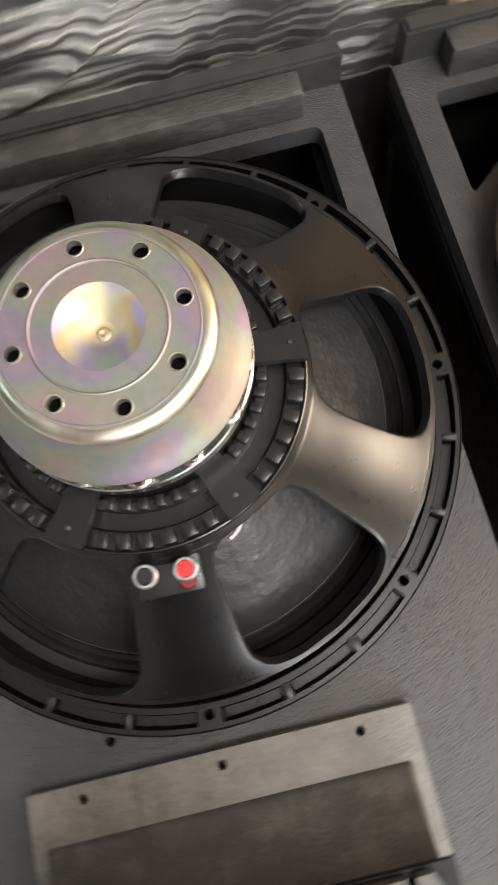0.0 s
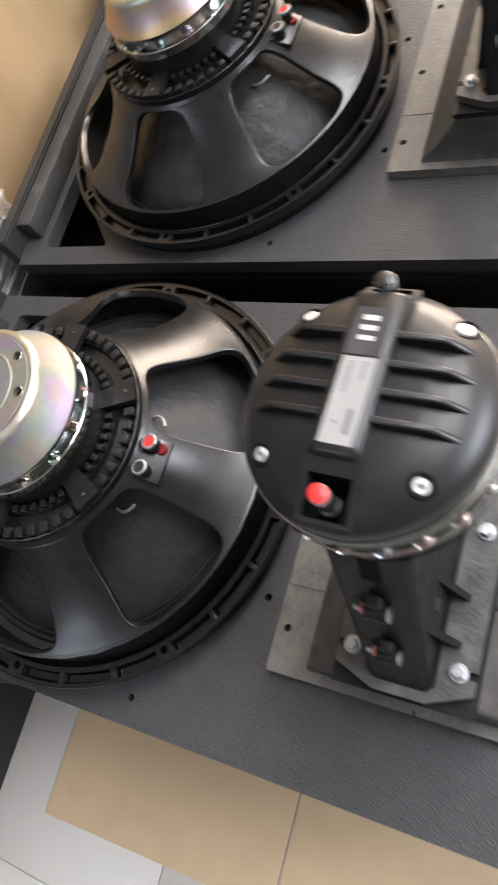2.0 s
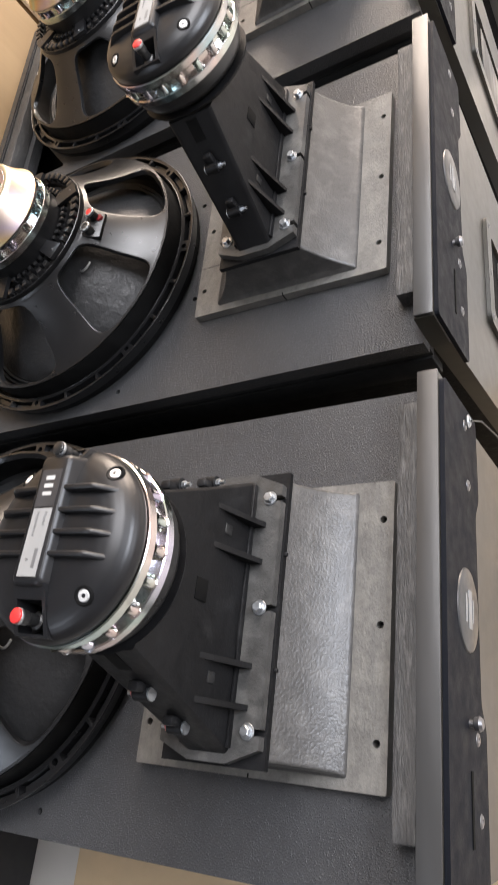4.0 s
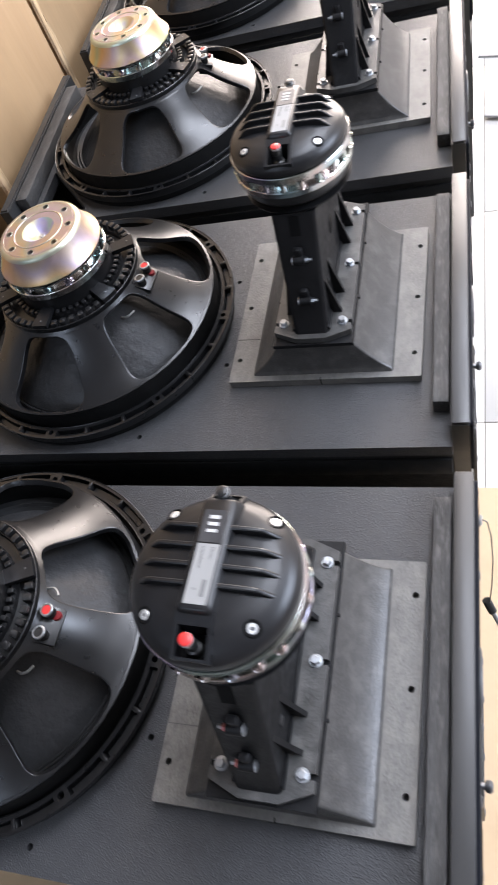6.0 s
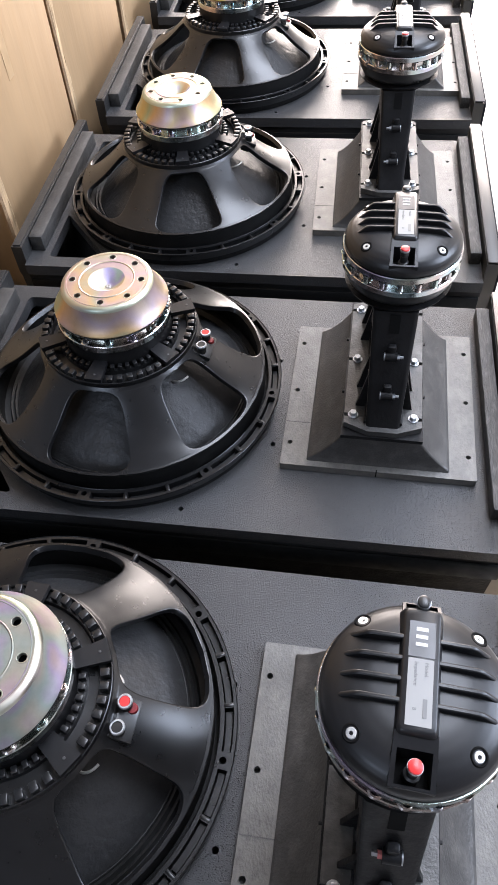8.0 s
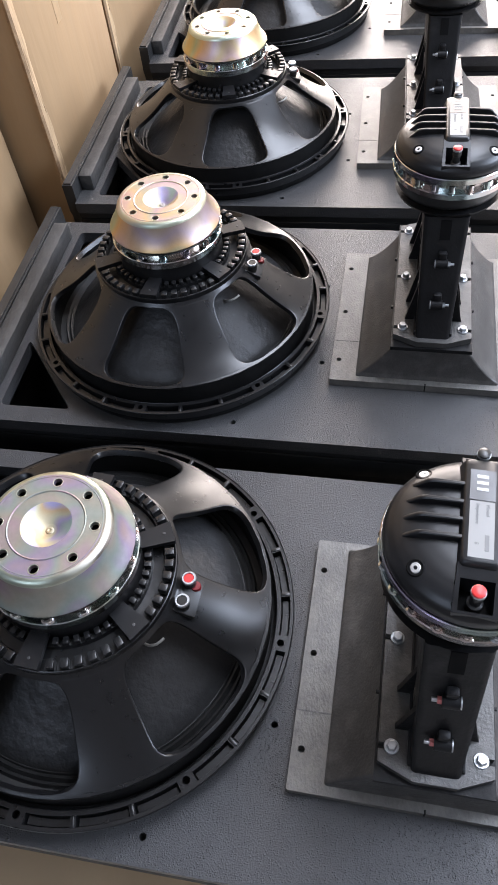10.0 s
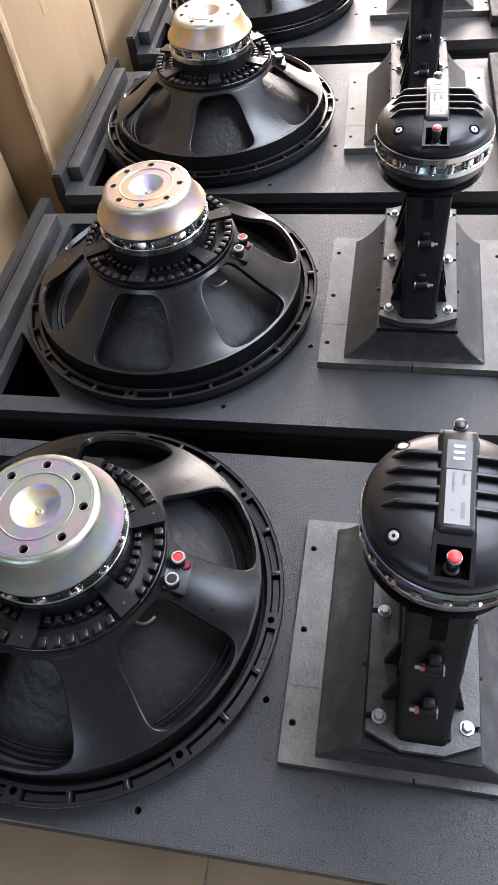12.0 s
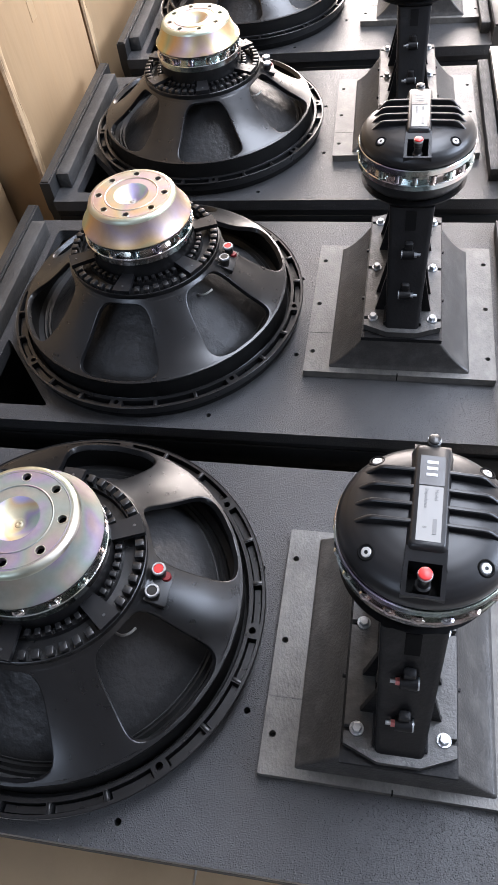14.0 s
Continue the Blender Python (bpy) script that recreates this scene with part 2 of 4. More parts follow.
nt.links.new(clear.outputs[0], mx.inputs[1])
nt.links.new(nt.nodes["Principled BSDF"].outputs[0], mx.inputs[2])
nt.links.new(mx.outputs[0], nt.nodes["Material Output"].inputs[0])


# ---- mesh helpers ----
def thing(name, label, category, group="", kind="", at=None):
    return tagged(new(name), label, category, group, kind) if at is None else at


def part(name, bm, material, parent=None, label="", angle=35):
    bmesh.ops.recalc_face_normals(bm, faces=bm.faces)
    me = bpy.data.meshes.new(name)
    bm.to_mesh(me)
    bm.free()
    me.materials.append(material)
    for poly in me.polygons:
        poly.use_smooth = True
    me.set_sharp_from_angle(angle=radians(angle))
    ob = new(name, me)
    ob.parent = parent
    return tagged(ob, label)


def again(ob, name, m, parent):
    """Another object on the same mesh."""
    o = new(name, ob.data)
    o.parent, o.matrix_basis = parent, m
    return o


def lathe(profile, n=72, bm=None, centre=(0, 0), closed=False, a0=0.0, a1=360.0):
    """Turns (r, z) points round the z axis."""
    bm = bm or bmesh.new()
    full = a1 - a0 >= 359.9
    cols = []
    for i in range(n if full else n + 1):
        a = radians(a0 + (a1 - a0) * i / n)
        cols.append([bm.verts.new((centre[0] + r * math.cos(a), centre[1] + r * math.sin(a), z)) for r, z in profile])
    for i in range(n):
        c, d = cols[i], cols[(i + 1) % len(cols)]
        for j in range(len(profile) if closed else len(profile) - 1):
            k = (j + 1) % len(profile)
            bm.faces.new((c[j], d[j], d[k], c[k]))
    if closed and not full:
        bm.faces.new(cols[0])
        bm.faces.new(cols[-1][::-1])
    bmesh.ops.remove_doubles(bm, verts=bm.verts, dist=1e-6)
    return bm


def box(x0, x1, y0, y1, z0, z1, bm=None, bevel=0.0, m=None):
    bm = bm or bmesh.new()
    b = bmesh.new()
    bmesh.ops.create_cube(b, size=1)
    for v in b.verts:
        v.co = Vector(((x0 + x1) / 2 + v.co.x * (x1 - x0), (y0 + y1) / 2 + v.co.y * (y1 - y0), (z0 + z1) / 2 + v.co.z * (z1 - z0)))
    if bevel:
        bmesh.ops.bevel(b, geom=b.edges[:], offset=bevel, segments=2, affect="EDGES", profile=0.5)
    if m:
        bmesh.ops.transform(b, matrix=m, verts=b.verts)
    join(bm, b)
    return bm


def join(bm, b):
    vs = {v: bm.verts.new(v.co) for v in b.verts}
    for f in b.faces:
        bm.faces.new([vs[v] for v in f.verts])
    b.free()
    return bm


def circle_pts(x, y, r, n=14):
    return [(x + r * math.cos(2 * math.pi * i / n), y + r * math.sin(2 * math.pi * i / n)) for i in range(n)]


def round_poly(pts, r, n=4):
    """A polygon with rounded corners."""
    out = []
    for i, p in enumerate(pts):
        p, a, b = Vector(p), Vector(pts[i - 1]), Vector(pts[(i + 1) % len(pts)])
        ra = min(r, (a - p).length * 0.45)
        rb = min(r, (b - p).length * 0.45)
        s, e = p + (a - p).normalized() * ra, p + (b - p).normalized() * rb
        for k in range(n + 1):
            t = k / n
            out.append(tuple(s * (1 - t) ** 2 + p * 2 * t * (1 - t) + e * t ** 2))
    return out


def slab(outline, holes, z0, z1, bm=None, bevel=0.0):
    """A plate with holes through it."""
    bm = bm or bmesh.new()
    b = bmesh.new()
    loops = []
    for pts in (outline, *holes):
        vs = [b.verts.new((x, y, z1)) for x, y in pts]
        loops.append(vs)
    edges = [b.edges.new((vs[i], vs[(i + 1) % len(vs)])) for vs in loops for i in range(len(vs))]
    bmesh.ops.triangle_fill(b, edges=edges, use_beauty=True, use_dissolve=False, normal=(0, 0, 1))
    top = b.faces[:]
    low = {v: b.verts.new((v.co.x, v.co.y, z0)) for v in b.verts[:]}
    for f in top:
        b.faces.new([low[v] for v in reversed(f.verts)])
    for vs in loops:
        for i in range(len(vs)):
            a, c = vs[i], vs[(i + 1) % len(vs)]
            b.faces.new((a, c, low[c], low[a]))
    join(bm, b)
    return bm


def tube(points, r, n=8, bm=None):
    bm = bm or bmesh.new()
    rings = []
    pts = [Vector(p) for p in points]
    for i, p in enumerate(pts):
        d = (pts[min(i + 1, len(pts) - 1)] - pts[max(i - 1, 0)]).normalized()
        u = d.orthogonal().normalized() if i == 0 else (u - d * u.dot(d)).normalized()
        w = d.cross(u)
        rings.append([bm.verts.new(p + r * (math.cos(2 * math.pi * k / n) * u + math.sin(2 * math.pi * k / n) * w)) for k in range(n)])
    for a, b in zip(rings, rings[1:]):
        for k in range(n):
            bm.faces.new((a[k], a[(k + 1) % n], b[(k + 1) % n], b[k]))
    bm.faces.new(rings[0][::-1])
    bm.faces.new(rings[-1])
    return bm


def loft(rings, bm=None, ends=True):
    """Skins rings of equally many points."""
    bm = bm or bmesh.new()
    rows = [[bm.verts.new(p) for p in ring] for ring in rings]
    for a, b in zip(rows, rows[1:]):
        for k in range(len(a)):
            bm.faces.new((a[k], a[(k + 1) % len(a)], b[(k + 1) % len(a)], b[k]))
    if ends:
        bm.faces.new(rows[0][::-1])
        bm.faces.new(rows[-1])
    return bm


def rect_ring(x, y, hx, hy, z, r=0.004, n=3):
    return [(px, py, z) for px, py in round_poly([(x - hx, y - hy), (x + hx, y - hy), (x + hx, y + hy), (x - hx, y + hy)], r, n)]


def spin(deg, r=0.0, z=0.0):
    return pose(0, 0, 0, 0, 0, deg) @ pose(r, 0, z)


# ---- room ----
def wall(name, x0, x1, y0, y1, z0, z1, material, label):
    return tagged(part(name, box(x0, x1, y0, y1, z0, z1), material), label, "wall", kind="structure")


RX0, RX1, RY0, RY1, RZ1 = -1.9, 3.4, -2.6, 6.2, 3.2
wall("wall_west", RX0 - 0.15, RX0, RY0, RY1, FLOOR, RZ1, M_DARKWALL, "unseen workshop wall behind the cartons, made dark to cut bounced light")


def wall_with_opening(name, y0, y1, ox0, ox1, oz0, oz1, label, material):
    hole = [(ox0, oz0), (ox1, oz0), (ox1, oz1), (ox0, oz1)]
    bm = slab([(RX0, FLOOR), (RX1, FLOOR), (RX1, RZ1), (RX0, RZ1)], [hole], -y1, -y0)
    bmesh.ops.transform(bm, matrix=pose(0, 0, 0, 90), verts=bm.verts)
    return tagged(part(name, bm, material), label, "wall", kind="structure")


wall_with_opening("wall_north", RY1, RY1 + 0.15, -1.5, 2.5, FLOOR + 0.001, 3.0, "grey rendered wall with a wide open doorway", M_WALL)
wall_with_opening("wall_south", RY0 - 0.15, RY0, -1.6, -0.5, 1.9, 3.0, "unseen workshop wall with a window opening, made dark to cut bounced light", M_DARKWALL)
bm = slab([(RY0, FLOOR), (RY1, FLOOR), (RY1, RZ1), (RY0, RZ1)], [[(-0.25, 1.5), (1.75, 1.5), (1.75, 2.9), (-0.25, 2.9)]], RX1, RX1 + 0.15)
bmesh.ops.transform(bm, matrix=Matrix(((0, 0, 1, 0), (1, 0, 0, 0), (0, 1, 0, 0), (0, 0, 0, 1))), verts=bm.verts)
tagged(part("wall_east", bm, M_WALL), "grey rendered wall with a window opening", "wall", kind="structure")
tagged(part("ceiling", slab([(RX0 - 0.15, RY0 - 0.15), (RX1 + 0.15, RY0 - 0.15), (RX1 + 0.15, RY1 + 0.15), (RX0 - 0.15, RY1 + 0.15)], [[(0.55, 0.4), (1.65, 0.4), (1.65, 3.1), (0.55, 3.1)]], RZ1, RZ1 + 0.1), M_CEIL), "grey roof underside with a skylight", "ceiling", kind="structure")
floor = tagged(part("floor", box(RX0 - 0.15, RX1 + 0.15, RY0 - 0.15, RY1 + 0.15, FLOOR - 0.1, FLOOR - 0.003), M_GROUT), "cream tiled floor with thin grey joints", "floor", kind="structure")

# ---- cabinet ----
CX0, CX1, CY0, CY1 = -0.262, 0.478, -0.204, 0.193


def make_cabinet():
    cab = thing("speaker_cabinet", "black textured loudspeaker cabinet lying on its back, baffle up, without grille", "speaker cabinet", "row of cabinets")
    out = [(CX0 + 0.017, CY0), (CX1 - 0.018, CY0), (CX1 - 0.018, CY1), (CX0 + 0.017, CY1)]
    ports = [round_poly([(-0.212, -0.180), (-0.118, -0.180), (-0.212, -0.066)], 0.008), round_poly([(-0.212, 0.168), (-0.212, 0.054), (-0.118, 0.168)], 0.008)]
    screw_at = [(0.186, -0.077), (0.180, 0.066), (0.09, -0.182), (0.447, -0.105), (0.447, 0.03)]
    woofer_hole = circle_pts(0, 0, 0.172, 48)
    holes = ports + [woofer_hole] + [circle_pts(x, y, 0.0032, 10) for x, y in screw_at]
    part("baffle", slab(out, holes, -0.018, 0.0), M_BAFFLE, cab, "black orange-peel painted baffle board")
    rim = [(CX0 + 0.017, CY0 + 0.004), (CX1 - 0.018, CY0 + 0.004), (CX1 - 0.018, CY1 - 0.004), (CX0 + 0.017, CY1 - 0.004)]
    gap = [(CX0 + 0.03, CY0 + 0.02), (CX1 - 0.03, CY0 + 0.02), (CX1 - 0.03, CY1 - 0.02), (CX0 + 0.03, CY1 - 0.02)]
    # near-black lip and ledge: their colour holds the shade under the baffle
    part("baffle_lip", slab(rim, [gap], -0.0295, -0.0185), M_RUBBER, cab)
    part("front_ledge", box(CX0 + 0.018, CX1 - 0.019, CY0 + 0.001, CY0 + 0.012, -0.062, -0.0300, bevel=0.002), M_POCKET, cab, "black ledge under the baffle's edge, its shade put into the colour")
    # tapered body, open at the top
    t, t2 = 0.048, -0.008
    lo, hi = FLOOR + 0.004, -0.0305
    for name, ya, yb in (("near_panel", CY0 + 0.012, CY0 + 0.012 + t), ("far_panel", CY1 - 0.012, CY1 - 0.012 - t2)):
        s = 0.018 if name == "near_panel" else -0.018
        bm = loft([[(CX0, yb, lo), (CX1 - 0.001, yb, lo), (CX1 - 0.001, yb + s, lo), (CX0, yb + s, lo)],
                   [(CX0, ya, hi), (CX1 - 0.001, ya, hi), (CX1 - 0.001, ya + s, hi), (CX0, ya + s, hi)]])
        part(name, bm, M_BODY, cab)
    for name, xa, xb in (("left_side_panel", CX0, CX0 + 0.017), ("right_side_panel", CX1 - 0.018, CX1)):
        ring = lambda x: [(x, CY0 + 0.010 + t, lo), (x, CY1 - 0.010 - t2, lo), (x, CY1 - 0.012, hi), (x, CY1, -0.020), (x, CY1, 0.030), (x, CY0 + 0.008, 0.030), (x, CY0 + 0.008, -0.02), (x, CY0 + 0.012, hi)]
        bm = loft([ring(xa), ring(xb)])
        bmesh.ops.bevel(bm, geom=[e for e in bm.edges if all(v.co.z > 0.02 for v in e.verts)], offset=0.0025, segments=2, affect="EDGES")
        # shaded copy of the paint on the left, floor-lit copy on the right
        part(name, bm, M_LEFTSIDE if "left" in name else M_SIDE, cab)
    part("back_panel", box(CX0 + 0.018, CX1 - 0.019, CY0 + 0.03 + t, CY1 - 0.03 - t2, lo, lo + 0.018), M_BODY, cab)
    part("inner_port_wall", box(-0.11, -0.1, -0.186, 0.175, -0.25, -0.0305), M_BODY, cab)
    part("right_edge_strip", box(CX1 - 0.0172, CX1 + 0.0005, CY0 + 0.009, CY1 + 0.001, 0.0295, 0.0315, bevel=0.0008), M_SATIN, cab, "smooth satin grey-black edge strip")
    for name, x0, x1, y0, y1, z1 in (("grille_batten", 0.4405, 0.4575, -0.160, 0.172, 0.020), ("grille_batten", -0.2445, -0.2225, -0.166, 0.157, 0.026)):
        bm = box(x0, x1, y0, y1, 0.0002, z1, bevel=0.0012)
        bmesh.ops.subdivide_edges(bm, edges=[e for e in bm.edges if abs(e.verts[0].co.y - e.verts[1].co.y) > 0.2], cuts=40)
        for v in bm.verts:
            if v.co.z > 0.003:
                d = noise.noise(v.co * 60)
                v.co.z += 0.0011 * d
                v.co.x += 0.0006 * noise.noise(v.co * 45 + Vector((3, 0, 0)))
        part(name, bm, M_RAW if x0 > 0 else M_RAWDARK, cab, "rough worn black batten")
    # rigging steel on the right side
    xs = CX1 + 0.0002
    prof = [(CY0 + 0.01, 0.026), (CY1 - 0.004, 0.026), (CY1 - 0.004, -0.071), (0.112, -0.074), (0.095, -0.062), (-0.062, -0.062), (-0.080, -0.075), (CY0 + 0.012, -0.072)]
    hole_at = [(0.170, -0.034), (0.115, -0.040), (-0.088, -0.048), (-0.143, -0.052)]
    bm = slab(round_poly(prof, 0.006), [circle_pts(y, z, 0.0045, 12) for y, z in hole_at], xs, xs + 0.004)
    bmesh.ops.transform(bm, matrix=Matrix(((0, 0, 1, 0), (1, 0, 0, 0), (0, 1, 0, 0), (0, 0, 0, 1))), verts=bm.verts)
    rig = part("rigging_plate", bm, M_RIG, cab, "black powder-coated steel rigging plate")
    screw = None
    for y, z in hole_at:
        bm = lathe([(0.0, 0.0), (0.0014, 0.0), (0.0018, 0.0010), (0.0036, 0.0011), (0.0046, 0.0006), (0.0050, 0.0)], 16)
        if screw is None:
            screw = part("countersunk_screw", bm, M_DULL, rig)
            screw.matrix_basis = pose(xs + 0.004, y, z, 0, 90)
        else:
            bm.free()
            again(screw, "countersunk_screw", pose(xs + 0.004, y, z, 0, 90), rig)
    bm = lathe([(0.0, 0.002), (0.028, 0.002), (0.031, 0.0012), (0.0315, 0.0)], 40)
    bmesh.ops.transform(bm, matrix=pose(xs + 0.004, 0.006, -0.028, 0, 90) @ Matrix.Diagonal((0.9, 1.05, 1, 1)), verts=bm.verts)
    badge = part("oval_badge", bm, M_DULLPRINT, rig, "grey oval maker's badge")
    for k, (w, h, dz) in enumerate(((0.030, 0.008, 0.0), (0.018, 0.002, -0.008), (0.022, 0.003, 0.010))):
        part("print_bar", box(xs + 0.0061, xs + 0.0066, 0.006 - w / 2, 0.006 + w / 2, -0.028 + dz - h / 2, -0.028 + dz + h / 2), M_INKPALE, badge)
    bm = lathe([(0.0, 0.010), (0.0038, 0.0097), (0.0056, 0.0075), (0.0048, 0.004), (0.003, 0.003), (0.003, 0.0)], 20)
    bmesh.ops.transform(bm, matrix=pose(xs + 0.004, -0.078, -0.027, 0, 90), verts=bm.verts)
    part("locking_knob", bm, M_DULL, rig)
    part("knob_slot", box(xs + 0.0041, xs + 0.0048, -0.160, -0.110, -0.0305, -0.0265), M_HOLE, rig)
    # recessed carrying handle
    hy0, hy1, hz0, hz1 = -0.074, 0.082, -0.378, -0.178
    rim = round_poly([(hy0, hz0), (hy1, hz0), (hy1, hz1), (hy0, hz1)], 0.012)
    inner = round_poly([(hy0 + 0.02, hz0 + 0.02), (hy1 - 0.02, hz0 + 0.02), (hy1 - 0.02, hz1 - 0.02), (hy0 + 0.02, hz1 - 0.02)], 0.008)
    turn = Matrix(((0, 0, 1, 0), (1, 0, 0, 0), (0, 1, 0, 0), (0, 0, 0, 1)))
    bm = slab(rim, [inner], xs, xs + 0.005)
    bmesh.ops.transform(bm, matrix=turn, verts=bm.verts)
    handle = part("recessed_handle", bm, M_SIDE, cab, "black recessed bar handle plate")
    # flat plates stand in for the cup: black its shade, paler its lit wall
    part("handle_cup", box(xs, xs + 0.001, hy0 + 0.019, hy1 - 0.019, hz0 + 0.019, hz1 - 0.019), M_HOLE, handle)
    part("handle_grip", box(xs + 0.0012, xs + 0.0032, hy0 + 0.0195, hy1 - 0.030, hz0 + 0.0195, hz1 - 0.062, bevel=0.0009), M_SATIN, handle)
    for y in (hy0 + 0.01, 0.0, hy1 - 0.01):
        for z in (hz0 + 0.01, hz1 - 0.01):
            again(screw, "handle_screw", pose(xs + 0.005, y, z, 0, 90), handle)
    return cab


# ---- woofer ----
def basket_profile(s):
    """Radius and height of the outer skin, from hub to foot."""
    r = 0.0930 + 0.0815 * s
    z = 0.1055 - 0.0600 * (0.5 * s + 0.5 * (1 - (1 - s) ** 2))
    return r, z


def arc_slot(r0, r1, a0, a1, n=5):
    """A curved slot between two radii and two angles."""
    out = [(r1 * math.cos(radians(a0 + (a1 - a0) * i / n)), r1 * math.sin(radians(a0 + (a1 - a0) * i / n))) for i in range(n + 1)]
    back = [(r0 * math.cos(radians(a1 + (a0 - a1) * i / n)), r0 * math.sin(radians(a1 + (a0 - a1) * i / n))) for i in range(n + 1)]
    return out + back


def make_woofer():
    w = thing("woofer", "black cast-frame bass driver lying face down, rainbow zinc-plated magnet cup", "loudspeaker driver", "bass drivers on the cabinets")
    # mounting flange: a plain foot, and on it a ring with pockets between ribs and screw bosses
    foot = [(0.158, 0.0), (0.1885, 0.0), (0.1895, 0.001), (0.1917, 0.0098), (0.158, 0.0098)]
    rim = part("mounting_flange", lathe(foot, 120, closed=True), M_POCKET, w)
    spans = ((2.3, 14.3), (15.7, 29.3), (30.7, 42.7))
    slots, screw_holes = [], []
    for k in range(8):
        screw_holes.append(circle_pts(0.1857 * math.cos(radians(45 * k)), 0.1857 * math.sin(radians(45 * k)), 0.0034, 14))
        slots += [arc_slot(0.1829, 0.1917, 45 * k + a0, 45 * k + a1) for a0, a1 in spans]
    bm = slab(circle_pts(0, 0, 0.1955, 120), [circle_pts(0, 0, 0.1785, 120)] + slots + screw_holes, 0.0099, 0.0235)
    for v in bm.verts:  # the outer side draws in towards its foot
        if v.co.z < 0.015 and v.co.xy.length > 0.1945:
            v.co.xy *= 0.1918 / 0.1955
    part("pocketed_ring", bm, M_CAST, rim, "black cast ring with pockets and screw bosses")
    for r0, r1, label in ((0.1784, 0.1795, "inner"), (0.1944, 0.1956, "outer")):
        mid = (r0 + r1) / 2
        part(label + "_bead", lathe([(r0, 0.0230), (r0 + 0.0002, 0.0240), (mid, 0.0243), (r1 - 0.0002, 0.0240), (r1, 0.0230)], 120, closed=True), M_CAST, rim)
    floors = {}
    rib = None
    for k in range(8):
        for a0, a1 in spans:
            key = round(a1 - a0, 2)
            m = spin(45 * k + (a0 + a1) / 2)
            h = (a1 - a0) / 2 - 0.55
            if key not in floors:
                floors[key] = part("pocket_floor", slab(arc_slot(0.1843, 0.1900, -h, h), [], 0.0099, 0.0165), M_CAST, rim)
                floors[key].matrix_basis = m
            else:
                again(floors[key], "pocket_floor", m, rim)
        for d in (15, 30):
            if rib is None:
                rib = part("flange_rib", box(0.1826, 0.1920, -0.0013, 0.0013, 0.0200, 0.0243, bevel=0.0005), M_CAST, rim)
                rib.matrix_basis = spin(45 * k + d)
            else:
                again(rib, "flange_rib", spin(45 * k + d), rim)
    part("gasket", lathe([(0.150, 0.0002), (0.1875, 0.0002), (0.1875, -0.001), (0.150, -0.001)], 96, closed=True), M_RUBBER, w)
    # cast basket with six windows, its foot a low upright wall
    # wall coloured near-black for the shade in the groove around it
    part("basket_wall", lathe([(0.1680, 0.0099), (0.1736, 0.0099), (0.1742, 0.0300), (0.1745, 0.0440), (0.1712, 0.0436), (0.1690, 0.0400)], 120, closed=True), M_POCKET, w)
    bm = bmesh.new()
    U = [0.0, 0.002, 0.008, 0.02, 0.04, 0.07, 0.11, 0.16, 0.23, 0.32, 0.42, 0.52, 0.62, 0.71, 0.79, 0.855, 0.905, 0.94, 0.965, 0.983, 0.994, 0.9985, 1.0]
    s0, s1 = 0.055, 0.968
    S = [0, 0.02, 0.04] + [s0 + (s1 - s0) * u for u in U] + [0.98, 0.992, 1.0]
    across = [0, 0.012, 0.03, 0.06, 0.11, 0.2, 0.34, 0.5, 0.66, 0.8, 0.89, 0.94, 0.97, 0.988, 1]
    fall = {0: 0.0004}
    cols = len(across) - 1
    for k in range(6):
        win0, win1 = -30 + 60 * k, 30 + 60 * k
        grid_out, grid_in = [], []
        for s in S:
            u = (s - s0) / (s1 - s0)
            half = 0.0
            if 0 < u < 1:
                half = (17.6 + 1.4 * u) * (1 - abs(2 * u - 1) ** 5.0) ** (1 / 4.6)
            r, z = basket_profile(s)
            ro, ri = [], []
            for c in range(cols + 1):
                f = across[c]
                a = radians(win0 + half + (win1 - win0 - 2 * half) * f)
                lift = 0.0
                if 0 < u < 1:  # spokes stand a little proud in the middle
                    lift = 0.0010 * (1 - (2 * f - 1) ** 2) * min(1, 6 * u, 6 * (1 - u)) - fall.get(min(c, cols - c), 0.0)
                rr, zz = r + lift * 0.6, z + lift * 0.8
                ro.append(bm.verts.new((rr * math.cos(a), rr * math.sin(a), zz)))
                q = 0.0062
                ri.append(bm.verts.new(((r - q * 0.65) * math.cos(a), (r - q * 0.65) * math.sin(a), z - q * 0.75)))
            grid_out.append(ro)
            grid_in.append(ri)
        for g in (grid_out, grid_in):
            for i in range(len(S) - 1):
                for c in range(cols):
                    bm.faces.new((g[i][c], g[i][c + 1], g[i + 1][c + 1], g[i + 1][c]))
        for i in range(len(S) - 1):
            for c in (0, cols):
                if S[i + 1] > s0 and S[i] < s1:
                    bm.faces.new((grid_out[i][c], grid_out[i + 1][c], grid_in[i + 1][c], grid_in[i][c]))
    bmesh.ops.remove_doubles(bm, verts=bm.verts, dist=2e-5)
    part("basket", bm, M_CAST, w, "satin black cast basket with six windows", 40)
    # cone and pleated surround
    prof = [(0.168, 0.011), (0.1610, 0.011)]
    for i in range(9):
        prof.append((0.1600 - 0.0014 * i, 0.0125 + 0.0018 * math.sin(i * math.pi / 2) + 0.0003 * i))
    prof += [(0.1480, 0.0150)]
    part("surround", lathe(prof, 96), M_RUBBER, w, "matt black pleated surround")
    part("cone", lathe([(0.1482, 0.0150), (0.1465, 0.0175), (0.1300, 0.0300), (0.112, 0.0450), (0.090, 0.063), (0.066, 0.082), (0.056, 0.088)], 96), M_CONE, w, "black paper cone")
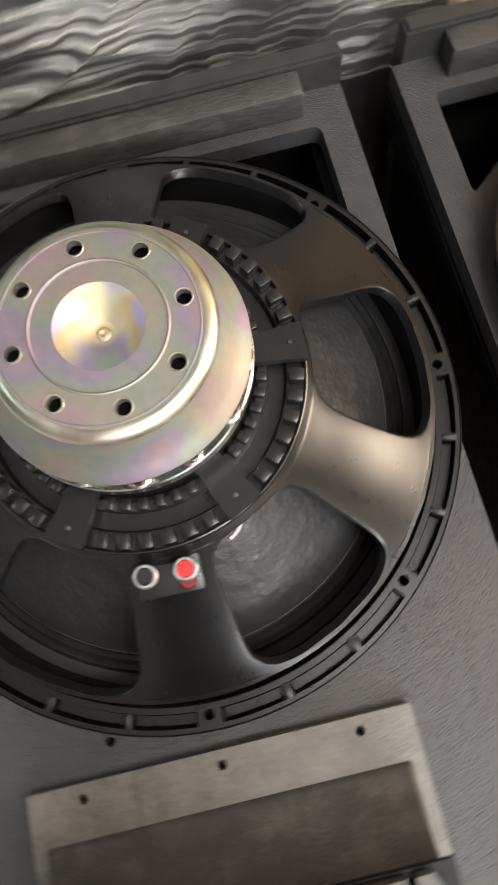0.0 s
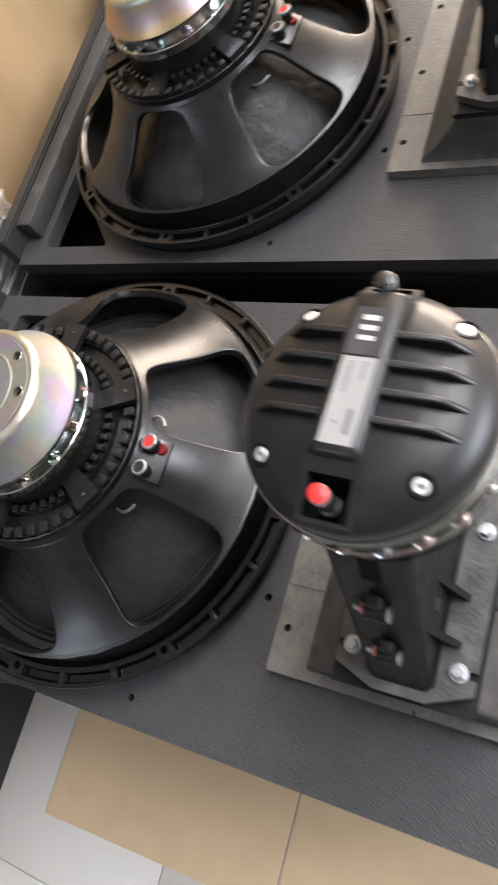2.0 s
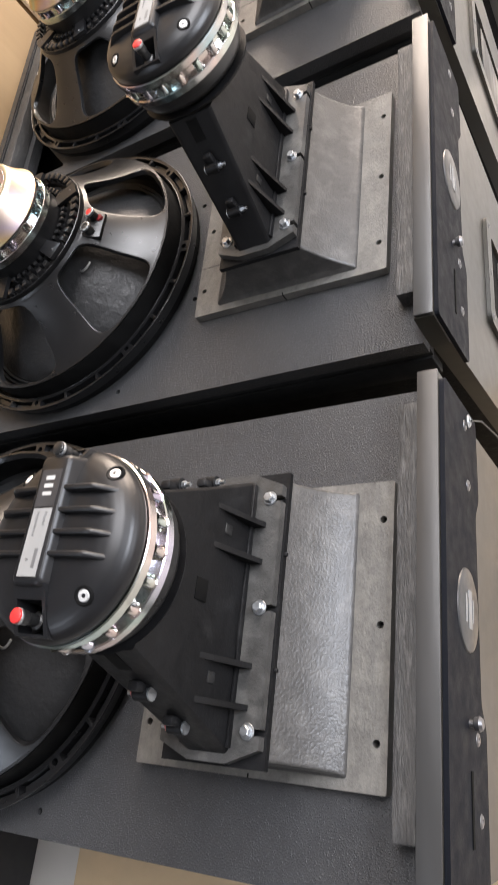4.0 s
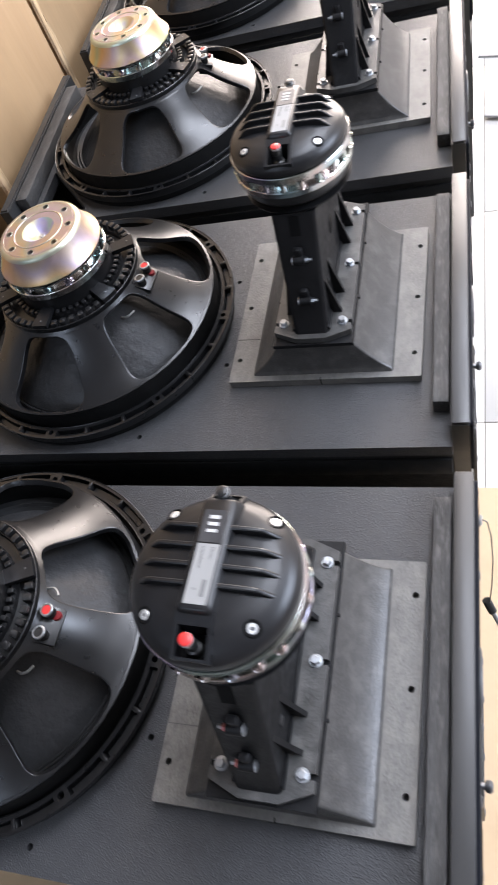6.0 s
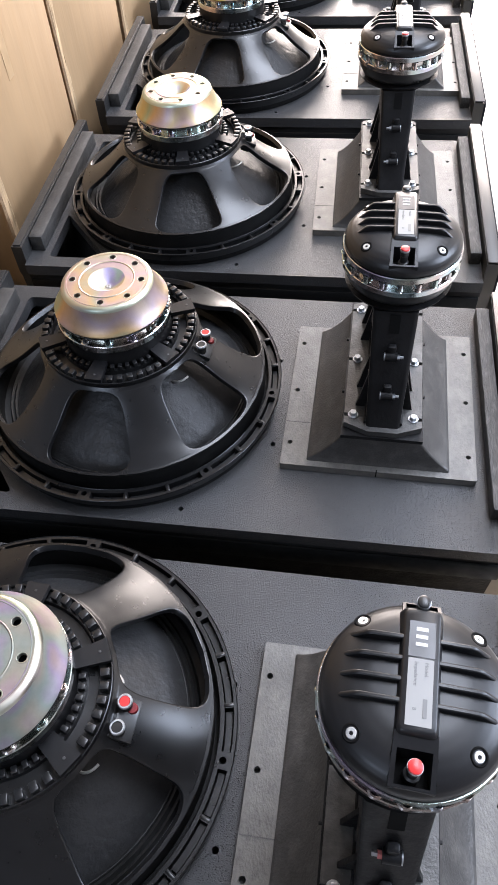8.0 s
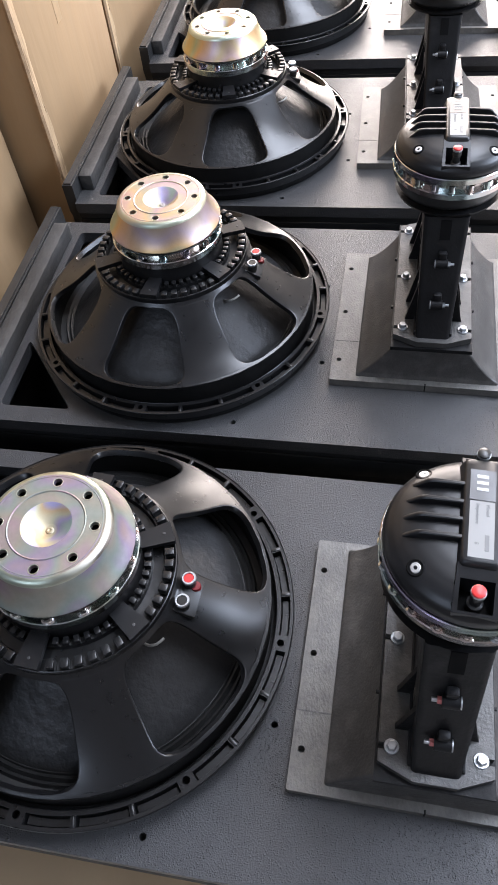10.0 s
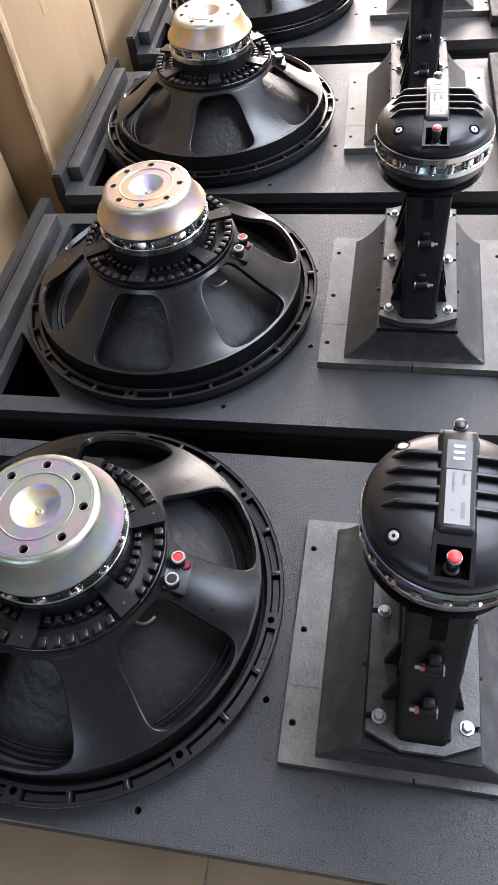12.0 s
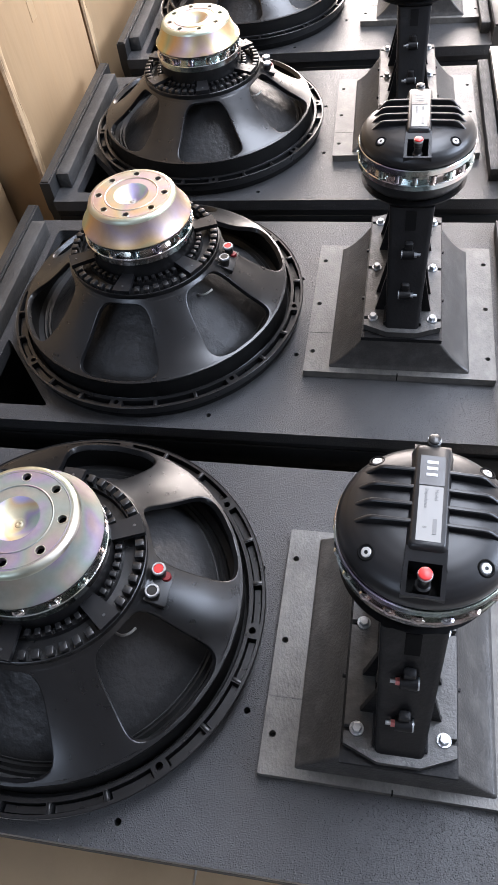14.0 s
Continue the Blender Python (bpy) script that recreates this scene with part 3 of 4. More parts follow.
    # hub
    hub = part("hub_ring", lathe([(0.0868, 0.0940), (0.0922, 0.1000), (0.0941, 0.1040), (0.0941, 0.1105), (0.0934, 0.1110), (0.0926, 0.1105), (0.0922, 0.1075), (0.0830, 0.1075), (0.0815, 0.1030), (0.0728, 0.1035), (0.0724, 0.1092), (0.0675, 0.1095), (0.0671, 0.1020), (0.0483, 0.1020)], 96), M_HUB, w)
    rows = {}
    for k in range(6):
        a = 30 + 60 * k
        for name, r, n, half, size in (("outer_tooth", 0.0882, 6, 18.5, (0.0040, 0.0033, 0.0044)), ("inner_tooth", 0.0693, 6, 18.0, (0.0031, 0.0024, 0.0034))):
            for i in range(n):
                m = spin(a + 30 - half + 2 * half * i / (n - 1), r)
                if name not in rows:
                    rows[name] = part(name, box(-size[0], size[0], -size[1], size[1], 0.1075, 0.1115 + size[2], bevel=0.0007), M_HUB, hub)
                    rows[name].matrix_basis = m
                else:
                    again(rows[name], name, m, hub)
        if "tab" not in rows:
            rows["tab"] = part("clamp_tab", slab(round_poly([(0.062, -0.0075), (0.0940, -0.0105), (0.0940, 0.0105), (0.062, 0.0075)], 0.001, 2), [], 0.1122, 0.1175), M_COVER, hub)
            rows["rivet"] = part("rivet", lathe([(0.0, 0.0007), (0.0011, 0.0006), (0.0014, 0.0)], 10), M_DULL, rows["tab"])
            rows["rivet"].matrix_basis = pose(0.0862, 0, 0.1175)
            rows["tab"].matrix_basis = spin(a)
        else:
            tab = again(rows["tab"], "clamp_tab", spin(a), hub)
            again(rows["rivet"], "rivet", pose(0.0862, 0, 0.1175), tab)
    # magnet
    part("magnet_stem", lathe([(0.0480, 0.1025), (0.0640, 0.1025), (0.0645, 0.1310), (0.0480, 0.1312)], 72), M_HUB, w)
    ring = part("magnet_ring", lathe([(0.0500, 0.1313), (0.0655, 0.1313), (0.0668, 0.1322), (0.0668, 0.1398), (0.0660, 0.1406), (0.0555, 0.1408)], 96), M_CHROME, w, "bright zinc-plated magnet ring")
    part("pocket_wall", lathe([(0.0575, 0.1408), (0.0575, 0.1505)], 72), M_CHROME, ring)
    part("upper_lip", lathe([(0.0555, 0.1502), (0.0652, 0.1504), (0.0657, 0.1509), (0.0657, 0.1530), (0.0480, 0.1531)], 96), M_CHROME, ring)
    barrel = None
    for k in range(14):
        m = spin(360 / 14 * k, 0.0608)
        if barrel is None:
            barrel = part("barrel", lathe([(0.0062, 0.1407), (0.0048, 0.1414), (0.0044, 0.1424), (0.0044, 0.1490), (0.0048, 0.1498), (0.0060, 0.1503)], 20), M_CHROME, ring)
            barrel.matrix_basis = m
        else:
            again(barrel, "barrel", m, ring)
    cup = part("magnet_cup", lathe([(0.0480, 0.1532), (0.0650, 0.1533), (0.0660, 0.1538), (0.0663, 0.1546), (0.0655, 0.1560), (0.0630, 0.1588), (0.0597, 0.1638), (0.0565, 0.1700), (0.0542, 0.1752), (0.0530, 0.1784)], 96), M_SKIRT, w, "pale rainbow zinc-plated magnet cup", 50)
    part("cup_rim", lathe([(0.0531, 0.1782), (0.0524, 0.1800), (0.0513, 0.1815), (0.0498, 0.1825), (0.0484, 0.1830), (0.0472, 0.1830)], 96), M_RIMZINC, cup, "thin yellow-green plated rim")
    holes = [circle_pts(0.0396 * math.cos(radians(45 * k + 8)), 0.0396 * math.sin(radians(45 * k + 8)), 0.0037, 16) for k in range(8)]
    part("cup_face", slab(circle_pts(0, 0, 0.0473, 72), holes + [circle_pts(0, 0, 0.0208, 48)], 0.1785, 0.1830), M_ZINC, cup)
    hole_rim = None
    for k in range(8):
        m = spin(45 * k + 8, 0.0396, 0.1830)
        if hole_rim is None:
            hole_rim = part("hole_rim", lathe([(0.0036, -0.0008), (0.0037, 0.0002), (0.0043, 0.0003), (0.0045, 0.0)], 20), M_RIMZINC, cup)
            hole_rim.matrix_basis = m
        else:
            again(hole_rim, "hole_rim", m, cup)
    part("cup_face_step", lathe([(0.0323, 0.1828), (0.0321, 0.1834), (0.0315, 0.1838), (0.0307, 0.1834), (0.0305, 0.1828)], 72), M_ZINC, cup)
    part("face_ridge", lathe([(0.0461, 0.1828), (0.0458, 0.1833), (0.0454, 0.1833), (0.0451, 0.1828)], 72), M_ZINC, cup)
    part("centre_dimple", lathe([(0.0208, 0.1831), (0.0193, 0.1825), (0.0064, 0.1733), (0.0056, 0.1729), (0.0035, 0.1726), (0.0029, 0.1733), (0.0017, 0.1735), (0.0000, 0.1725)], 48), M_DIMPLE, cup, "rainbow-tinted dimple")
    part("bolt_bore", lathe([(0.0232, 0.1744), (0.0444, 0.1744)], 48), M_HOLE, cup)
    # terminals
    block = part("terminal_block", box(-0.012, 0.011, -0.0175, 0.0175, -0.004, 0.002, bevel=0.001), M_BLACKCAP, w)
    block.matrix_basis = pose(0.1055, 0.000, 0.0935, 0, 24)
    clip_bm = box(-0.010, 0.002, -0.0175, 0.0175, -0.014, -0.004)
    part("terminal_bracket", clip_bm, M_BLACKCAP, block)
    for y, m, label in ((0.0065, M_RED, "red"), (-0.0145, M_BLACKCAP, "black")):
        post = part("terminal_post", lathe([(0.0, 0.0170), (0.0050, 0.0170), (0.0054, 0.0160), (0.0054, 0.0100), (0.0046, 0.0090), (0.0046, 0.0050), (0.0062, 0.0040), (0.0062, 0.0)], 24), M_BLACKCAP, w, "black spring terminal post with a chromed ring")
        post.matrix_basis = pose(0.1050, y + 0.004, 0.0865)
        part("terminal_ring", lathe([(0.0046, 0.0205), (0.0058, 0.0205), (0.0065, 0.0196), (0.0065, 0.0178), (0.0058, 0.0170), (0.0046, 0.0170)], 24, closed=True), M_STEEL, post, "chromed ring")
        part("terminal_cap", lathe([(0.0, 0.0203), (0.0040, 0.0202), (0.0046, 0.0196)], 20), m, post, label + " plastic terminal cap")
    post = part("terminal_washer", lathe([(0.0, 0.0050), (0.0042, 0.0050), (0.0047, 0.0040), (0.0047, 0.0)], 20), M_REDDARK, w, "dark red plastic terminal washer")
    post.matrix_basis = pose(0.1100, 0.0095, 0.0905)
    for sy in (1, -1):
        pts = []
        for i in range(13):
            t = i / 12
            a, b, c = (1 - t) ** 2, 2 * t * (1 - t), t * t
            pts.append((0.0735 * a + 0.0840 * b + 0.0910 * c, sy * (0.0405 * a + 0.0455 * b + 0.0340 * c), 0.070 + 0.004 * t))
        part("lead_wire", tube(pts, 0.0013, 8), M_WIRE, w, "silver braided lead-out wire")
    return w


# ---- horn ----
HX, HY = 0.3225, -0.0085


def bolt_mesh():
    bm = lathe([(0.0, 0.0012), (0.0062, 0.0012), (0.0066, 0.0006), (0.0066, 0.0), ], 20)
    lathe([(0.0, 0.0062), (0.0038, 0.0062), (0.0046, 0.0054), (0.0046, 0.0011)], 6, bm)
    return bm


def make_horn():
    h = thing("horn", "grey-black moulded horn standing mouth down on its flange", "horn", "horns on the cabinets")
    fx, fy = 0.1145, 0.1195
    outline = round_poly([(HX - fx, HY - fy), (HX + fx, HY - fy), (HX + fx, HY + fy), (HX - fx, HY + fy)], 0.002, 2)
    holes = [circle_pts(HX + sx * 0.1057, HY + sy * 0.0858, 0.0031, 12) for sx in (-1, 1) for sy in (-1, 0, 1)]
    flange = part("mouth_flange", slab(outline, holes, 0.0004, 0.0105), M_HORN, h, "scuffed grey flange with six screw holes")
    part("flange_groove", box(HX - fx + 0.0006, HX - 0.08, HY - 0.0535, HY - 0.0525, 0.0104, 0.0108), M_BELL, flange)
    part("moulding_seam", box(HX - 0.0012, HX + 0.0002, HY - fy - 0.0002, HY - fy + 0.003, 0.0006, 0.0107), M_HOLE, flange)
    # flared bell: mouth, neck
    rings = [rect_ring(HX, HY, 0.0835, 0.1115, 0.0100, 0.003, 4)]
    for i in range(15):
        t = i / 14
        rings.append(rect_ring(HX, HY, 0.0830 - 0.041 * t, 0.1108 - 0.004 * t ** 0.5, 0.0125 + 0.0479 * (0.5 * t + 0.5 * t ** 1.9), 0.003, 4))
    part("bell", loft(rings), M_BELL, h, "flared bell with mottled grey sides", 50)
    # clamped joint plates
    for name, z0, z1, e in (("lower_joint_plate", 0.0605, 0.0655, 0.0), ("upper_joint_plate", 0.0658, 0.0735, -0.002)):
        px, py = 0.0455 + e, 0.1125 + e
        pts = [(HX - px, HY - py + 0.011), (HX - px + 0.027, HY - py), (HX + px - 0.027, HY - py), (HX + px, HY - py + 0.011)]
        if name == "lower_joint_plate":
            pts = [(HX - px, HY - py), (HX + px, HY - py)]
        up = [(2 * HX - x, 2 * HY - y) for x, y in pts]
        right, left = [], []
        for sy in (-1, 0, 1):
            y = HY + sy * 0.088
            right += [(HX + px, y - 0.0024), (HX + px - 0.011, y - 0.0024), (HX + px - 0.011, y + 0.0024), (HX + px, y + 0.0024)]
            left = [(HX - px, y + 0.0024), (HX - px + 0.011, y + 0.0024), (HX - px + 0.011, y - 0.0024), (HX - px, y - 0.0024)] + left
        if name == "lower_joint_plate":
            right = left = []
        part(name, slab(pts + right + up + left, [], z0, z1), M_THROAT if name == "lower_joint_plate" else M_PLATE, h)
    nub = None
    for sx in (-1, 1):
        for sy in (-1, 1):
            m = pose(HX + sx * 0.0462, HY + sy * 0.044, 0.0630)
            if nub is None:
                nub = part("alignment_nub", box(-0.0020, 0.0016, -0.0014, 0.0014, -0.0016, 0.0016, bevel=0.0004), M_THROAT, h)
                nub.matrix_basis = m
            else:
                again(nub, "alignment_nub", m, h)
    bolt = None
    for sx in (-1, 1):
        for sy in (-1, 0, 1):
            m = pose(HX + sx * 0.0335, HY + sy * 0.088, 0.0736, 0, 0, 17 * sy + 40 * sx) @ Matrix.Scale(0.9, 4)
            if bolt is None:
                bolt = part("joint_bolt", bolt_mesh(), M_STEEL, h, "bright hex bolt with washer")
                bolt.matrix_basis = m
            else:
                again(bolt, "joint_bolt", m, h)
    # fan-shaped throat
    rings = []
    for i in range(11):
        t = i / 10
        rings.append(rect_ring(HX, HY, 0.0190 + 0.0045 * t, 0.104 - 0.052 * t ** 0.95, 0.0735 + 0.124 * t, 0.005, 3))
    throat = part("throat", loft(rings), M_THROAT, h, "black fan-shaped throat with stiffening ribs")
    rib = None
    for sx in (-1, 1):
        for dy in (-0.072, -0.043, 0.036, 0.066):
            m = pose(HX + sx * 0.0188, HY + dy, 0.0737, 0, 0, 0 if sx > 0 else 180)
            if rib is None:
                bm = bmesh.new()
                tri = [(0.0, 0.0), (0.013, 0.0), (0.011, 0.008), (0.0022, 0.052), (0.0, 0.056)]
                loft([[(x, -0.0021, z) for x, z in tri], [(x, 0.0021, z) for x, z in tri]], bm)
                rib = part("stiffening_rib", bm, M_THROAT, throat)
                rib.matrix_basis = m
            else:
                again(rib, "stiffening_rib", m, throat)
    for sx in (-1, 1):
        part("side_recess", box(HX + sx * 0.0212 - 0.001, HX + sx * 0.0212 + 0.001, HY - 0.008, HY + 0.008, 0.128, 0.142, bevel=0.0006), M_HOLE, throat)
        for dy in (-0.056, 0.052):
            part("core_mark", box(HX + sx * 0.0200 - 0.0012, HX + sx * 0.0200 + 0.0012, HY + dy - 0.004, HY + dy + 0.004, 0.104, 0.113, bevel=0.0008), M_BLACKCAP, throat)
        part("side_rail", box(HX + sx * 0.0198 - 0.0015, HX + sx * 0.0198 + 0.0015, HY - 0.1, HY + 0.1, 0.0738, 0.079, bevel=0.0008), M_THROAT, throat)
    clip = rod = None
    for sy in (-1, 1):
        for z, f in ((0.112, 0.30), (0.154, 0.64)):
            y = HY + sy * (0.104 - 0.052 * f ** 0.95)
            m = pose(HX, y, z, 0, 0, 0 if sy < 0 else 180)
            if clip is None:
                bm = box(-0.0045, 0.0045, -0.003, 0.004, -0.003, 0.013, bevel=0.002)
                tube([(-0.0062, -0.003, 0.0), (0.0062, -0.003, 0.0)], 0.0052, 16, bm)
                clip = part("seam_clip", bm, M_THROAT, throat)
                clip.matrix_basis = m
                bm = tube([(-0.0130, -0.003, 0.0), (-0.006, -0.003, 0.0)], 0.0016, 10)
                tube([(0.0060, -0.003, 0.0), (0.0074, -0.003, 0.0)], 0.0046, 12, bm)
                rod = part("seam_bolt", bm, M_STEEL, clip)
                nut = part("seam_nut", tube([(-0.0092, -0.003, 0.0), (-0.0063, -0.003, 0.0)], 0.0030, 6), M_STEEL, clip)
            else:
                c2 = again(clip, "seam_clip", m, throat)
                again(rod, "seam_bolt", Matrix(), c2)
                again(nut, "seam_nut", Matrix(), c2)
    part("driver_seat", lathe([(0.0, 0.196), (0.045, 0.196), (0.054, 0.199), (0.056, 0.2025), (0.0, 0.2025)], 64, centre=(HX, HY)), M_THROAT, h)
    def face(z):
        return HY - (0.104 - 0.052 * ((z - 0.0735) / 0.124) ** 0.95)
    part("throat_slot", loft([[(HX - 0.0055, face(z) - 0.0006, z), (HX + 0.0055, face(z) - 0.0006, z), (HX + 0.0055, face(z) + 0.003, z), (HX - 0.0055, face(z) + 0.003, z)] for z in (0.176, 0.183, 0.189, 0.195)]), M_HOLE, throat)
    return h


# ---- compression driver ----
def lettering(text, x, y, size, parent):
    """Flat print that reads towards -y, its feet at x."""
    curve = bpy.data.curves.new("print", "FONT")
    curve.body, curve.size, curve.extrude = text, size, 0.00005
    tmp = bpy.data.objects.new("print", curve)
    me = bpy.data.meshes.new_from_object(tmp)
    bpy.data.objects.remove(tmp)
    me.materials.append(M_INK)
    ob = new("print", me)
    ob.parent = parent
    ob.matrix_basis = pose(x, y, 0.0701, 0, 0, -90)
    return tagged(ob)


def make_driver():
    """Built with its foot at the origin."""
    d = thing("compression_driver", "black finned compression driver with a silver ring, screwed on the horn", "loudspeaker driver", "compression drivers on the horns")
    part("base_flange", lathe([(0.0, 0.0002), (0.047, 0.0002), (0.0535, 0.005), (0.0560, 0.010), (0.0564, 0.0180), (0.0555, 0.0193), (0.0, 0.0193)], 80), M_BLACKCAP, d)
    ring = part("silver_ring", lathe([(0.050, 0.0195), (0.0590, 0.0195), (0.0603, 0.0204), (0.0604, 0.0258), (0.0596, 0.0266), (0.0535, 0.0268)], 96), M_CHROME, d, "bright zinc ring with cooling pockets")
    part("pocket_wall", lathe([(0.0548, 0.0268), (0.0548, 0.0362)], 72), M_CHROME, ring)
    part("upper_lip", lathe([(0.0535, 0.0360), (0.0598, 0.0362), (0.0604, 0.0369), (0.0604, 0.0424), (0.0597, 0.0431), (0.050, 0.0432)], 96), M_CHROME, ring)
    barrel = None
    for k in range(20):
        m = spin(18 * k, 0.0568)
        if barrel is None:
            barrel = part("barrel", lathe([(0.0048, 0.0267), (0.0036, 0.0273), (0.0034, 0.0282), (0.0034, 0.0348), (0.0036, 0.0355), (0.0046, 0.0361)], 18), M_CHROME, ring)
            barrel.matrix_basis = m
        else:
            again(barrel, "barrel", m, ring)
    prof = [(0.050, 0.0433), (0.0576, 0.0433), (0.0588, 0.0439), (0.0591, 0.0464), (0.0584, 0.0498), (0.0562, 0.0535), (0.0526, 0.0566), (0.0474, 0.0593), (0.0400, 0.0616), (0.0300, 0.0633), (0.0180, 0.0640), (0.0, 0.0643)]

    def dome(x, y):
        r = math.hypot(x, y)
        for (r0, z0), (r1, z1) in zip(prof[2:], prof[3:]):
            if r1 <= r <= r0:
                return z0 + (z1 - z0) * (r0 - r) / (r0 - r1)
    fine = [tuple(Vector(p).lerp(Vector(q), i / 3)) for p, q in zip(prof, prof[1:]) for i in range(3)] + prof[-1:]
    bm = lathe(fine, 96)
    well = [f for f in bm.faces if abs(f.calc_center_median().x) < 0.0122 and -0.0556 < f.calc_center_median().y < -0.0340 and f.calc_center_median().z > 0.0445]
    bmesh.ops.delete(bm, geom=well, context="FACES")
    cover = part("cover", bm, M_COVER, d, "satin black plastic cover")
    for k, y in enumerate((0.0278, 0.0142, 0.0012, -0.0115)):
        for sx in (-1, 1):
            reach = math.sqrt(0.0574 ** 2 - y * y)
            line = [(0.010, 0.0688), (reach * 0.60, 0.0682), (reach * 0.68, 0.0668), (reach * 0.985, 0.0505), (reach, 0.0460)]
            bm = bmesh.new()
            rings = []
            for i, (x, z) in enumerate(line):
                lo = min(z - 0.004, 0.052 if i < 3 else 0.0435)
                rings.append([(sx * x, y - 0.0024, lo), (sx * x, y + 0.0024, lo), (sx * x, y + 0.0015, z - 0.0006), (sx * x, y + 0.0008, z), (sx * x, y - 0.0008, z), (sx * x, y - 0.0015, z - 0.0006)])
            loft(rings, bm)
            part("cooling_fin", bm, M_COVER, cover)
    bar = part("centre_bar", loft([rect_ring(0, 0.0090, 0.0160, 0.0430, 0.050, 0.005), rect_ring(0, 0.0090, 0.0120, 0.0392, 0.0670, 0.004), rect_ring(0, 0.0090, 0.0110, 0.0380, 0.0690, 0.004), rect_ring(0, 0.0090, 0.0100, 0.0368, 0.0697, 0.004)]), M_COVER, cover, "raised centre bar")
    part("nameplate", box(-0.0080, 0.0080, 0.0155, 0.0385, 0.0697, 0.0700), M_DARKLABEL, bar, "dark nameplate with a pale mark")
    for x0, x1, y0, y1 in ((-0.0038, 0.0034, 0.0320, 0.0345), (-0.0038, 0.0034, 0.0272, 0.0296), (-0.0038, 0.0034, 0.0224, 0.0246)):
        part("print_bar", box(x0, x1, y0, y1, 0.0700, 0.0702), M_PALE, bar)
    label = part("type_label", box(-0.0076, 0.0076, -0.0255, 0.0145, 0.0697, 0.0700), M_LABEL, bar, "silver type label with grey print")
    lettering("Model", 0.0024, 0.0125, 0.0034, label)
    part("print_bar", box(0.0022, 0.0046, -0.0205, -0.0095, 0.0700, 0.0702), M_INK, label)
    lettering("Impedance", -0.0038, 0.0125, 0.0034, label)
    lettering("8", -0.0038, -0.0150, 0.0034, label)
    screw = None
    for sx in (-1, 1):
        for y in (-0.0325, 0.0390):
            m = pose(sx * 0.0362, y, dome(0.0362, y) - 0.0004, -17 * y / 0.036, 17 * sx)
            if screw is None:
                bm = lathe([(0.0, 0.0002), (0.0012, 0.0002), (0.0014, 0.0009), (0.0030, 0.0009), (0.0035, 0.0003), (0.0035, -0.002)], 18)
                screw = part("cover_screw", bm, M_SCREW, cover, "satin steel socket screw")
                well = part("screw_well", lathe([(0.0036, -0.0015), (0.0044, 0.0008), (0.0050, 0.0010), (0.0058, 0.0002), (0.0060, -0.001)], 20), M_HOLE, cover)
                screw.matrix_basis, well.matrix_basis = m, m.copy()
            else:
                again(screw, "cover_screw", m, cover)
                again(well, "screw_well", m, cover)
    # sloping terminal housing with a rectangular well
    bm = slab([(-0.0134, -0.0562), (0.0134, -0.0562), (0.0126, -0.0280), (-0.0126, -0.0280)], [[(-0.0102, -0.0546), (0.0102, -0.0546), (0.0102, -0.0368), (-0.0102, -0.0368)]], 0.0, 1.0)
    for v in bm.verts:
        v.co.z = 0.0460 if v.co.z < 0.5 else 0.0668 + 0.40 * (v.co.y + 0.0280)
    housing = part("terminal_housing", bm, M_COVER, cover)
    part("terminal_recess", box(-0.0101, 0.0101, -0.0545, -0.0369, 0.0445, 0.0465), M_HOLE, housing)
    # the same well behind the bar's other end
    bm = slab([(-0.0122, 0.0440), (0.0122, 0.0440), (0.0122, 0.0566), (-0.0122, 0.0566)], [[(-0.0100, 0.0480), (0.0100, 0.0480), (0.0100, 0.0556), (-0.0100, 0.0556)]], 0.0, 1.0)
    for v in bm.verts:
        v.co.z = 0.0440 if v.co.z < 0.5 else 0.0655 - 0.72 * (v.co.y - 0.0440)
    rear = part("rear_housing", bm, M_COVER, cover)
    part("rear_recess", box(-0.0099, 0.0099, 0.0481, 0.0555, 0.0460, 0.0530), M_HOLE, rear)
    for y, m, name in ((-0.0470, M_RED, "red"), (0.0520, M_BLACKCAP, "black")):
        z = 0.0520 if y < 0 else 0.0530
        post = part("terminal_post", lathe([(0.0, 0.0150), (0.0040, 0.0150), (0.0042, 0.0140), (0.0042, 0.0100), (0.0036, 0.0092), (0.0036, 0.003), (0.0050, 0.0022), (0.0050, -0.0055)], 20), M_BLACKCAP, cover, "black spring terminal post")
        post.matrix_basis = pose(0, y, z)
        part("terminal_ring", lathe([(0.0038, 0.0148), (0.0044, 0.0147), (0.0047, 0.0152), (0.0047, 0.0164), (0.0045, 0.0168), (0.0038, 0.0168)], 20, closed=True), M_STEEL, post, "chromed ring")
        part("terminal_cap", lathe([(0.0, 0.0184), (0.0036, 0.0183), (0.0042, 0.0179), (0.0044, 0.0166)], 20), m, post, name + " terminal cap")
    return d


# ---- the row of units ----
# place and turn of cabinet, woofer and horn, unit by unit
UNITS = [
    ((0.003, 0.0, 0.6), (0.0, 0.0, -2.5), (0.0, 0.0, 0.0)),
    ((-0.007, 0.442, 1.1), (-0.0145, 0.439, -2.5), (-0.0152, 0.460, 0.2)),
    ((-0.018, 0.890, 1.8), (-0.032, 0.887, 13.0), (-0.026, 0.914, 2.2)),
    ((-0.020, 1.357, 2.3), (-0.030, 1.352, -2.0), (-0.012, 1.380, 1.2)),
    ((-0.024, 1.822, 2.0), (-0.032, 1.815, 0.0), (-0.020, 1.840, 1.0)),
]
cab, woof, horn, drv = make_cabinet(), make_woofer(), make_horn(), make_driver()
